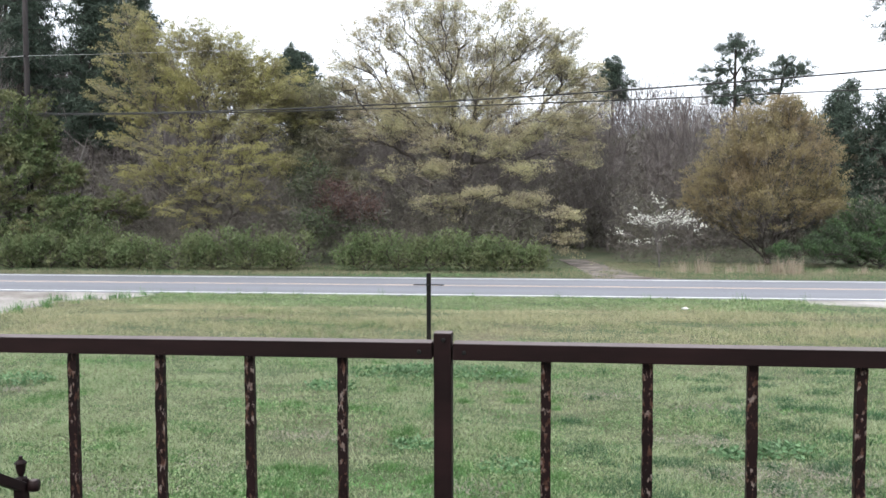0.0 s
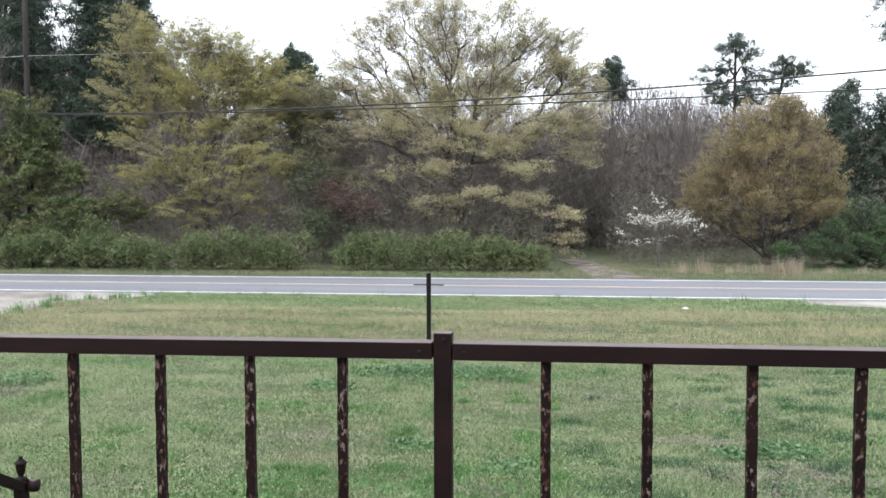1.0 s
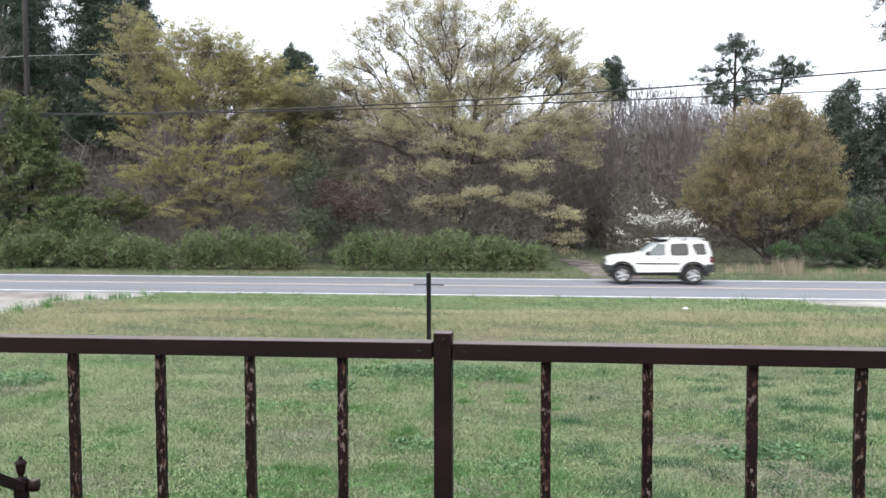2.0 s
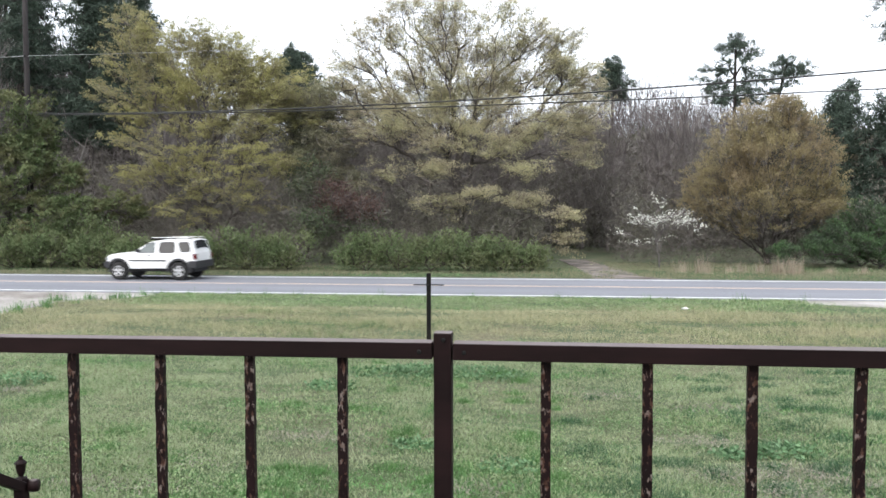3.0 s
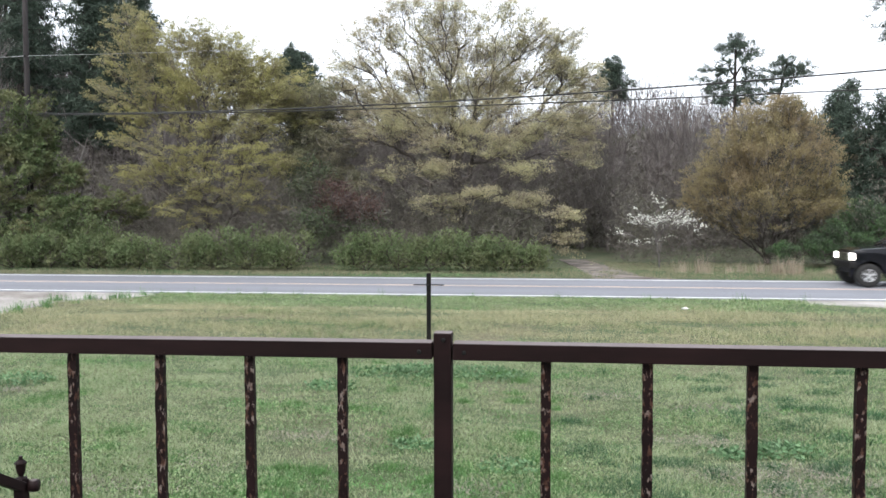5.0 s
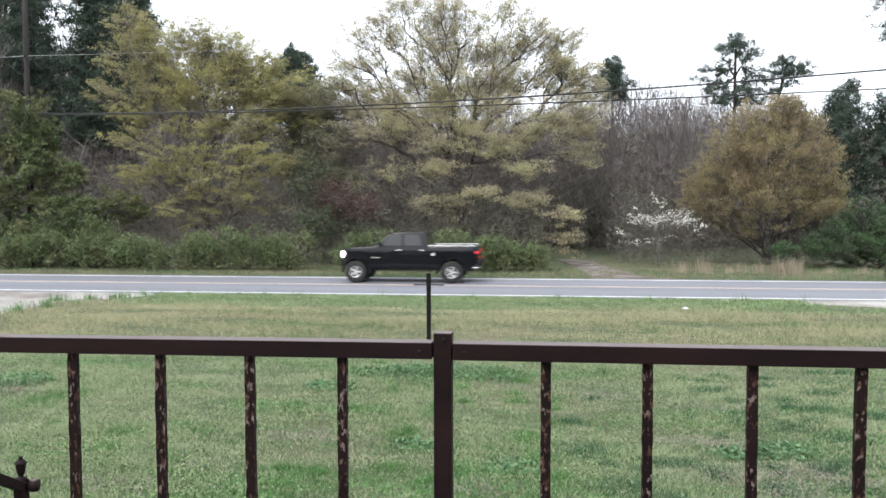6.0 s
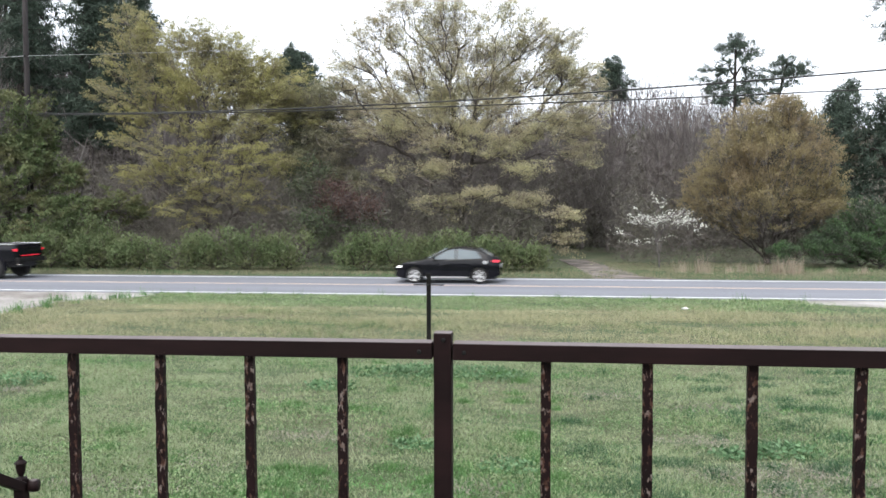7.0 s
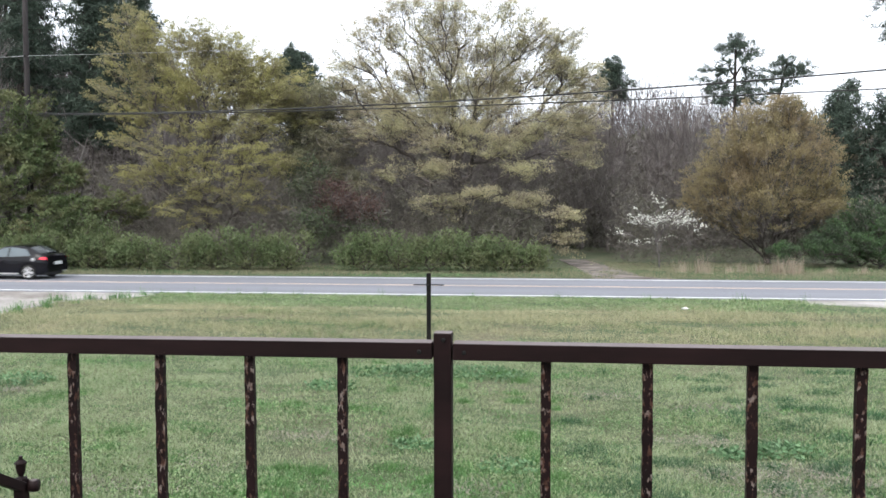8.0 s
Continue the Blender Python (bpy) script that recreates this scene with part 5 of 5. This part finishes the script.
class Shell:
    """A car body: a roof line and a sill line along its length, a waist above which the sides lean in, and wheel arches."""

    def __init__(self, roof, sill, half, waist, lean, axles, arch, nose, tail, round_by=0.06):
        self.roof, self.sill, self.half, self.waist, self.lean = roof, sill, half, waist, lean
        self.axles, self.arch, self.nose, self.tail, self.round_by = axles, arch, nose, tail, round_by
        self.x0, self.x1 = roof[0][0], roof[-1][0]

    def top(self, x):
        return float(np.interp(x, [p[0] for p in self.roof], [p[1] for p in self.roof]))

    def low(self, x):
        z = float(np.interp(x, [p[0] for p in self.sill], [p[1] for p in self.sill]))
        for ax, az in self.axles:
            d = abs(x - ax)
            if d < self.arch:
                z = max(z, az + math.sqrt(self.arch ** 2 - d * d))
        return min(z, self.top(x) - 0.05)

    def side(self, x, z):
        """The half width at a place on the flank."""
        w = self.half
        w -= 0.22 * max(0.0, 1 - (x - self.x0) / self.nose) ** 2.2
        w -= 0.14 * max(0.0, 1 - (self.x1 - x) / self.tail) ** 2.2
        w -= self.lean * max(0.0, z - self.waist)
        w -= 0.10 * max(0.0, (0.55 * self.waist - z)) ** 1.3
        w -= 0.035 * max(0.0, (z - self.waist + 0.16) / 0.16) if z < self.waist else 0.035
        return w

    def body(self):
        xs = set(np.linspace(self.x0, self.x1, 64))
        for ax, _ in self.axles:
            xs |= set(ax + self.arch * np.cos(np.linspace(0, math.pi, 15)))
            xs |= {ax - self.arch - 0.004, ax + self.arch + 0.004}
        xs |= {p[0] for p in self.roof}
        xs = sorted(x for x in xs if self.x0 <= x <= self.x1)
        bm = bmesh.new()
        rings = []
        for x in xs:
            zb, zt = self.low(x), self.top(x)
            r = min(self.round_by, (zt - zb) * 0.4)
            half = [(self.side(x, zb) * 0.97 - 0.02, zb)]
            for k in range(9):
                z = zb + 0.02 + (zt - r - zb - 0.02) * k / 8
                half.append((self.side(x, z), z))
            w = self.side(x, zt - r)
            for k in (1, 2, 3):
                a = k * math.pi / 6
                half.append((w - r * (1 - math.cos(a)) * 1.3, zt - r + r * math.sin(a)))
            half.append((w * 0.5, zt + 0.018))
            half.append((0.0, zt + 0.025))
            ring = [(y, z) for y, z in half] + [(-y, z) for y, z in half[-2::-1]]
            rings.append([bm.verts.new((x, y, z)) for y, z in ring])
        for a, b in zip(rings, rings[1:]):
            for i in range(len(a)):
                j = (i + 1) % len(a)
                bm.faces.new((a[i], b[i], b[j], a[j]))
        bm.faces.new(rings[0])
        bm.faces.new(rings[-1][::-1])
        return bm

    def pane(self, lower, upper, side, proud=0.006, thick=0.02, n=14, corner=0.0):
        """A slab that lies on one flank between a lower and an upper line."""
        bm = bmesh.new()
        x0, x1 = lower[0][0], lower[-1][0]
        u0, u1 = upper[0][0], upper[-1][0]
        grid = []
        for i in range(n + 1):
            f = 0.5 - 0.5 * math.cos(math.pi * i / n)
            xl, xu = x0 + (x1 - x0) * f, u0 + (u1 - u0) * f
            zl = np.interp(xl, [p[0] for p in lower], [p[1] for p in lower])
            zu = np.interp(xu, [p[0] for p in upper], [p[1] for p in upper])
            edge = min(f, 1 - f) * abs(x1 - x0)
            if edge < corner:
                inset = corner - math.sqrt(corner ** 2 - (corner - edge) ** 2)
                zl, zu = zl + inset, zu - inset
            col = []
            for k in range(5):
                x, z = xl + (xu - xl) * k / 4, float(zl + (zu - zl) * k / 4)
                y = self.side(x, z)
                col.append((bm.verts.new((x, side * (y + proud), z)), bm.verts.new((x, side * (y - thick), z))))
            grid.append(col)
        for a, b in zip(grid, grid[1:]):
            for k in range(4):
                bm.faces.new((a[k][0], b[k][0], b[k + 1][0], a[k + 1][0]))
            bm.faces.new((a[0][0], a[0][1], b[0][1], b[0][0]))
            bm.faces.new((a[4][0], b[4][0], b[4][1], a[4][1]))
        for col in (grid[0], grid[-1]):
            for k in range(4):
                bm.faces.new((col[k][0], col[k + 1][0], col[k + 1][1], col[k][1]))
        bmesh.ops.recalc_face_normals(bm, faces=bm.faces)
        return bm

    def screen(self, x0, x1, share=0.86, proud=0.012):
        """A windscreen or rear window lying on the slope of the roof line."""
        bm = bmesh.new()
        grid = []
        for i in range(9):
            x = x0 + (x1 - x0) * i / 8
            z = self.top(x)
            w = self.side(x, z - self.round_by) * share
            slope = (self.top(x + 0.02) - self.top(x - 0.02)) / 0.04
            nx, nz = -slope / math.hypot(1, slope), 1 / math.hypot(1, slope)
            grid.append([bm.verts.new((x + nx * proud, w * k / 4, z + nz * proud + 0.06 * (1 - (k / 4) ** 2))) for k in range(-4, 5)])
        for a, b in zip(grid, grid[1:]):
            for k in range(8):
                bm.faces.new((a[k], b[k], b[k + 1], a[k + 1]))
        bmesh.ops.solidify(bm, geom=bm.faces[:], thickness=0.012)
        bmesh.ops.recalc_face_normals(bm, faces=bm.faces)
        return bm


def wheel(car, x, y, r, width, rim_r, side, spoke=0.44):
    """A wheel with its tyre and five-spoked rim, turning about the axle."""
    hub = new("wheel")
    hub.parent = car
    hub.location = (x, y, r)
    axle = pose(0, 0, 0, 90, 0, 0)
    w = width / 2
    bm = lathe(bmesh.new(), [(rim_r * 0.98, -w * 0.8), (r * 0.93, -w), (r * 0.985, -w * 0.8), (r, -w * 0.5), (r, w * 0.5), (r * 0.985, w * 0.8), (r * 0.93, w), (rim_r * 0.98, w * 0.8)], 32, axle)
    part("tyre", bm, RUBBER, hub, "black rubber tyre", True)
    bm = bmesh.new()
    s = -side * (w * 0.82)
    lathe(bm, [(rim_r, s - 0.004), (rim_r, s + 0.012), (rim_r * 0.90, s + 0.004), (rim_r * 0.90, s - 0.03)], 32, axle)
    lathe(bm, [(rim_r * 0.26, s - 0.02), (rim_r * 0.26, s + 0.012), (rim_r * 0.12, s + 0.02)], 16, axle)
    for k in range(5):
        got = bmesh.ops.create_cube(bm, size=1.0)["verts"]
        turn = pose(0, 0, 0, 0, 72 * k, 0)
        for v in got:
            wide = rim_r * (spoke if v.co.z > 0 else 0.26)
            v.co = turn @ Vector((v.co.x * wide, -s + v.co.y * 0.024, rim_r * (0.56 + v.co.z * 0.76)))
    part("rim", bm, ALLOY, hub, "silver five-spoke alloy rim")
    bm = lathe(bmesh.new(), [(rim_r * 0.9, -0.012), (rim_r * 0.9, 0.012)], 24, axle @ pose(0, 0, s * 0.35))
    part("brake_disc", bm, BLACK_STEEL, hub)
    return hub


def arch_lip(shell, ax, az, side, mat, car, out=0.03, deep=0.07, from_deg=-8):
    """A moulded lip round a wheel arch."""
    bm = bmesh.new()
    rows = []
    for i in range(19):
        a = radians(from_deg + (180 - 2 * from_deg) * i / 18)
        row = []
        for rr in (shell.arch - 0.012, shell.arch + deep):
            x, z = ax + rr * math.cos(a), az + rr * math.sin(a)
            y = shell.side(x, max(z, 0.3))
            row += [(x, side * (y + out), z), (x, side * (y - 0.06), z)]
        rows.append([bm.verts.new(row[k]) for k in (0, 2, 3, 1)])
    for a, b in zip(rows, rows[1:]):
        for k in range(4):
            bm.faces.new((a[k], a[(k + 1) % 4], b[(k + 1) % 4], b[k]))
    bm.faces.new(rows[0])
    bm.faces.new(rows[-1][::-1])
    bmesh.ops.recalc_face_normals(bm, faces=bm.faces)
    part("arch_lip", bm, mat, car)


def mirror_cap(car, x, y, z, mat, side):
    bm = box(bmesh.new(), (x - 0.05, side * y - 0.09, z - 0.06), (x + 0.05, side * y + 0.09, z + 0.07), 0.03)
    part("wing_mirror", bm, mat, car)


def finish_chassis(car, shell, w, z0, z1, x0, x1):
    part("underbody", box(bmesh.new(), (x0, -w, z0), (x1, w, z1), 0.03), CLADDING, car, "dark underbody")


def build_suv():
    car = new("suv_car")
    tagged(car, "white boxy off-road car with dark plastic trim and roof rack", "car", "passing vehicles")
    sh = Shell([(-0.61, 0.80), (-0.59, 0.94), (-0.50, 1.02), (-0.2, 1.08), (0.55, 1.15), (0.72, 1.18), (1.24, 1.54), (1.45, 1.60), (1.75, 1.64), (1.95, 1.68), (3.06, 1.69), (3.19, 1.65), (3.31, 1.24), (3.36, 1.10), (3.38, 0.70)],
               [(-0.61, 0.60), (-0.5, 0.52), (0.4, 0.46), (3.1, 0.50), (3.38, 0.62)], 0.90, 1.12, 0.22, [(0, 0.38), (2.65, 0.38)], 0.46, 0.6, 0.5)
    part("body", sh.body(), PAINT_WHITE, car, "white painted body")
    finish_chassis(car, sh, 0.62, 0.34, 0.66, -0.45, 3.3)
    part("front_bumper", box(bmesh.new(), (-0.67, -0.84, 0.50), (-0.38, 0.84, 0.76), 0.05), CLADDING, car, "dark grey plastic bumper")
    part("rear_bumper", box(bmesh.new(), (3.08, -0.89, 0.50), (3.44, 0.89, 0.80), 0.05), CLADDING, car, "dark grey plastic bumper")
    part("grille", box(bmesh.new(), (-0.625, -0.42, 0.80), (-0.58, 0.42, 0.95), 0.01), CLADDING, car)
    part("windscreen", sh.screen(0.75, 1.23), GLASS_SKY_PALE, car, "windscreen tinted pale for sky light")
    part("rear_window", sh.screen(3.205, 3.30, 0.8), GLASS, car, "dark tailgate window")
    for s in (-1, 1):
        glazed("window_front", sh, [(0.86, 1.15), (1.60, 1.15)], [(1.26, 1.52), (1.60, 1.56)], s, GLASS_THROUGH_TINT, car, 0.04, "opaque pane tinted for light seen through it")
        glazed("window_rear", sh, [(1.80, 1.14), (2.48, 1.15)], [(1.80, 1.56), (2.46, 1.58)], s, GLASS_SMOKE, car, 0.09)
        glazed("window_side", sh, [(2.72, 1.18), (3.14, 1.18)], [(2.62, 1.56), (3.08, 1.58)], s, GLASS_SMOKE, car, 0.09)
        part("side_moulding", sh.pane([(0.50, 0.79), (2.14, 0.79)], [(0.50, 0.84), (2.14, 0.84)], s, 0.02), CLADDING, car)
        part("step_bar", box(bmesh.new(), (0.52, s * 0.86 - 0.04, 0.38), (2.14, s * 0.86 + 0.04, 0.44), 0.02), BLACK_STEEL, car)
        for ax in (0, 2.65):
            arch_lip(sh, ax, 0.38, s, CLADDING, car, 0.025, 0.075)
        part("headlight", sh.pane([(-0.58, 0.82), (-0.36, 0.82)], [(-0.58, 0.95), (-0.38, 0.97)], s, 0.012), LAMP_OFF, car, "clear headlight lens")
        part("tail_light", box(bmesh.new(), (3.25, s * 0.76 - 0.06, 0.86), (3.395, s * 0.76 + 0.07, 1.10), 0.02), TAIL_OFF, car, "dull red tail light")
        part("rear_flare", sh.pane([(3.02, 0.52), (3.34, 0.60)], [(3.08, 0.80), (3.34, 0.80)], s, 0.018), CLADDING, car)
        part("door_handle", box(bmesh.new(), (1.30, s * 0.885 - 0.02, 1.00), (1.44, s * 0.885 + 0.02, 1.04), 0.01), CLADDING, car)
        mirror_cap(car, 0.92, 0.98, 1.22, CLADDING, s)
        part("roof_rail", box(bmesh.new(), (1.38, s * 0.58 - 0.03, 1.74), (3.10, s * 0.58 + 0.03, 1.775), 0.015), ALLOY, car)
        for x in (1.5, 2.3, 3.0):
            part("rack_foot", box(bmesh.new(), (x, s * 0.58 - 0.03, 1.60), (x + 0.08, s * 0.58 + 0.03, 1.75), 0.01), BLACK_STEEL, car)
    part("rack_basket", box(bmesh.new(), (1.26, -0.56, 1.66), (1.74, 0.56, 1.77), 0.03), BLACK_STEEL, car, "dark front roof basket")
    for x in (2.0, 2.5, 2.9):
        part("rack_bar", box(bmesh.new(), (x, -0.56, 1.745), (x + 0.05, 0.56, 1.77), 0.01), BLACK_STEEL, car)
    wheels = [wheel(car, x, s * 0.76, 0.38, 0.25, 0.22, s) for x in (0, 2.65) for s in (-1, 1)]
    return car, wheels, 0.38


def build_truck():
    car = new("pickup_truck")
    tagged(car, "lifted black crew-cab pickup with chrome wheels and lit lamps", "truck", "passing vehicles")
    sh = Shell([(-0.68, 0.95), (-0.66, 1.25), (-0.59, 1.36), (-0.25, 1.44), (0.55, 1.48), (0.72, 1.50), (1.25, 1.94), (1.45, 2.02), (1.9, 2.06), (2.6, 2.05), (2.78, 2.00), (2.86, 1.46), (2.90, 1.46), (4.80, 1.46), (4.84, 1.30), (4.86, 0.90)],
               [(-0.68, 0.84), (-0.5, 0.74), (0.5, 0.62), (3.2, 0.62), (4.86, 0.80)], 0.98, 1.46, 0.24, [(-0.10, 0.45), (3.80, 0.45)], 0.55, 0.5, 0.3)
    part("body", sh.body(), PAINT_BLACK, car, "black painted cab and bed")
    finish_chassis(car, sh, 0.62, 0.50, 0.82, -0.55, 4.7)
    part("bed_cover", box(bmesh.new(), (2.92, -0.86, 1.45), (4.78, 0.86, 1.49), 0.015), CLADDING, car, "dark bed cover")
    part("front_bumper", box(bmesh.new(), (-0.76, -0.90, 0.70), (-0.48, 0.90, 0.96), 0.05), BLACK_STEEL, car)
    part("rear_bumper", box(bmesh.new(), (4.80, -0.92, 0.72), (4.98, 0.92, 0.92), 0.04), BLACK_STEEL, car)
    part("grille", box(bmesh.new(), (-0.71, -0.55, 0.98), (-0.64, 0.55, 1.28), 0.02), CHROME, car, "chrome grille")
    part("windscreen", sh.screen(0.75, 1.24), GLASS, car)
    for s in (-1, 1):
        glazed("window_front", sh, [(0.98, 1.52), (1.78, 1.52)], [(1.34, 1.92), (1.76, 1.95)], s, GLASS, car, 0.03)
        glazed("window_rear", sh, [(1.88, 1.52), (2.58, 1.52)], [(1.86, 1.95), (2.52, 1.94)], s, GLASS, car, 0.03)
        for x in (1.52, 2.46):
            part("door_handle", box(bmesh.new(), (x, s * 0.965 - 0.02, 1.295), (x + 0.26, s * 0.965 + 0.03, 1.345), 0.012), CHROME, car, "chrome door handle")
        part("bed_rail", box(bmesh.new(), (2.88, s * 0.90 - 0.035, 1.46), (4.76, s * 0.90 + 0.035, 1.52), 0.015), CHROME, car, "chrome bed rail")
        part("fuel_cap", lathe(bmesh.new(), [(0.07, -0.01), (0.07, 0.01), (0.04, 0.014)], 14, pose(3.05, s * 0.975, 1.16, -90 * s, 0, 0)), ALLOY, car)
        part("badge_strip", box(bmesh.new(), (0.55, s * 0.985 - 0.01, 1.0), (0.92, s * 0.985 + 0.01, 1.04), 0.006), CHROME, car)
        for ax in (-0.10, 3.80):
            arch_lip(sh, ax, 0.45, s, PAINT_BLACK, car, 0.035, 0.07)
        part("headlight", box(bmesh.new(), (-0.705, s * 0.76 - 0.12, 1.03), (-0.58, s * 0.76 + 0.10, 1.27), 0.03), LAMP_ON, car, "lit white headlight")
        part("tail_light", box(bmesh.new(), (4.74, s * 0.90 - 0.07, 1.20), (4.875, s * 0.90 + 0.03, 1.30), 0.02), TAIL_ON, car, "lit red tail light")
        mirror_cap(car, 0.92, 1.08, 1.58, BLACK_STEEL, s)
        part("exhaust_tip", lathe(bmesh.new(), [(0.04, 0), (0.045, 0.25), (0.03, 0.25)], 12, pose(4.6, s * 0.6, 0.62, 0, 90, 0)), CHROME, car)
    part("brake_strip", box(bmesh.new(), (4.845, -0.60, 0.985), (4.88, 0.60, 1.02), 0.01), TAIL_ON, car, "lit red tail strip")
    wheels = [wheel(car, x, s * 0.84, 0.45, 0.31, 0.235, s, 0.3) for x in (-0.10, 3.80) for s in (-1, 1)]
    return car, wheels, 0.45


def build_sedan():
    car = new("sedan_car")
    tagged(car, "dark four-door sedan with silver wheels and lit headlights", "car", "passing vehicles")
    sh = Shell([(-0.80, 0.42), (-0.78, 0.62), (-0.70, 0.72), (-0.38, 0.83), (0.3, 0.94), (0.52, 0.98), (0.9, 1.18), (1.22, 1.34), (1.5, 1.42), (1.9, 1.455), (2.3, 1.43), (2.65, 1.34), (2.95, 1.19), (3.14, 1.09), (3.34, 1.05), (3.42, 0.98), (3.47, 0.72), (3.475, 0.5)],
               [(-0.80, 0.26), (-0.5, 0.20), (3.1, 0.22), (3.475, 0.34)], 0.88, 0.94, 0.42, [(0, 0.32), (2.64, 0.32)], 0.375, 0.8, 0.6)
    part("body", sh.body(), PAINT_NAVY, car, "dark glossy painted body")
    finish_chassis(car, sh, 0.60, 0.17, 0.5, -0.62, 3.3)
    part("front_bumper", box(bmesh.new(), (-0.83, -0.62, 0.24), (-0.62, 0.62, 0.40), 0.05), CLADDING, car)
    part("grille", box(bmesh.new(), (-0.815, -0.4, 0.46), (-0.77, 0.4, 0.6), 0.015), CLADDING, car)
    part("windscreen", sh.screen(0.56, 1.24), GLASS_SKY_PALE, car, "windscreen tinted pale for sky light")
    part("rear_window", sh.screen(2.60, 3.14, 0.8), GLASS_CLEAR, car, "pale reflecting rear window")
    for s in (-1, 1):
        glazed("window_front", sh, [(0.74, 0.97), (1.66, 0.98)], [(1.28, 1.31), (1.66, 1.39)], s, GLASS_SKY_TINT, car, 0.03)
        glazed("window_rear", sh, [(1.74, 0.98), (2.72, 1.02)], [(1.74, 1.395), (2.50, 1.30)], s, GLASS_SKY_TINT, car, 0.03)
        part("sill_trim", sh.pane([(0.42, 0.22), (2.2, 0.22)], [(0.42, 0.29), (2.2, 0.29)], s, 0.03), ALLOY, car, "silver sill strip")
        part("headlight", sh.pane([(-0.72, 0.61), (-0.54, 0.64)], [(-0.69, 0.68), (-0.54, 0.71)], s, 0.012), LAMP_DIM, car, "dimly lit white headlight")
        part("tail_light", sh.pane([(3.14, 0.87), (3.43, 0.86)], [(3.20, 0.96), (3.42, 0.96)], s, 0.014), TAIL_ON, car, "red tail light")
        part("fuel_flap", lathe(bmesh.new(), [(0.075, -0.006), (0.075, 0.006), (0.06, 0.009)], 14, pose(2.88, s * 0.865, 0.86, -90 * s, 0, 0)), ALLOY, car)
        for x in (1.42, 2.36):
            part("door_handle", box(bmesh.new(), (x, s * 0.862 - 0.02, 0.80), (x + 0.2, s * 0.862 + 0.025, 0.835), 0.01), PAINT_NAVY, car)
        mirror_cap(car, 0.82, 0.94, 1.03, PAINT_NAVY, s)
        for ax in (0, 2.64):
            arch_lip(sh, ax, 0.32, s, PAINT_NAVY, car, 0.012, 0.03)
    part("number_plate", box(bmesh.new(), (3.46, -0.26, 0.62), (3.49, 0.26, 0.76), 0.006), LINE_WHITE, car, "blank pale plate")
    part("aerial", lathe(bmesh.new(), [(0.02, 0), (0.008, 0.05), (0.004, 0.12)], 8, pose(2.45, 0, 1.43)), BLACK_STEEL, car)
    wheels = [wheel(car, x, s * 0.77, 0.32, 0.21, 0.225, s) for x in (0, 2.64) for s in (-1, 1)]
    return car, wheels, 0.32


SUV, TRUCK, SEDAN = build_suv(), build_truck(), build_sedan()
LANE_Z = 0.032
for vehicle, size in ((SUV, 0.985), (TRUCK, 0.972), (SEDAN, 0.962)):
    vehicle[0].scale = (size, size, size)


def motions():
    """All three drive along the far lane towards -x; their wheels roll, counted by the fifth of a turn in which the rims repeat."""
    runs = [(SUV, 31.45, [(0.0, 43.34), (1.7, 9.14), (3.0, -17.34), (3.4, -25.35), (8.0, -115.96)]),
            (TRUCK, 31.25, [(0.0, 107.12), (5.8, -3.37), (6.0, -7.18), (6.5, -16.78), (6.7, -20.63), (8.0, -45.86)]),
            (SEDAN, 31.15, [(0.0, 125.47), (6.1, 11.8), (6.5, 4.36), (7.0, -4.95), (7.5, -14.36), (8.0, -23.71)])]
    for (car, wheels, r), y, rows in runs:
        walk(car, [(t, pose(x, y, LANE_Z)) for t, x in rows])
        places = [w.location.copy() for w in wheels]
        speed = (rows[0][1] - rows[-1][1]) / 8.0
        each = math.degrees(speed / FPS / (r * car.scale.x)) % 72
        for w, p in zip(wheels, places):
            walk(w, [(k / FPS, pose(p.x, p.y, p.z, 0, -(each * k) % 360, 0)) for k in range(241)])


motions()
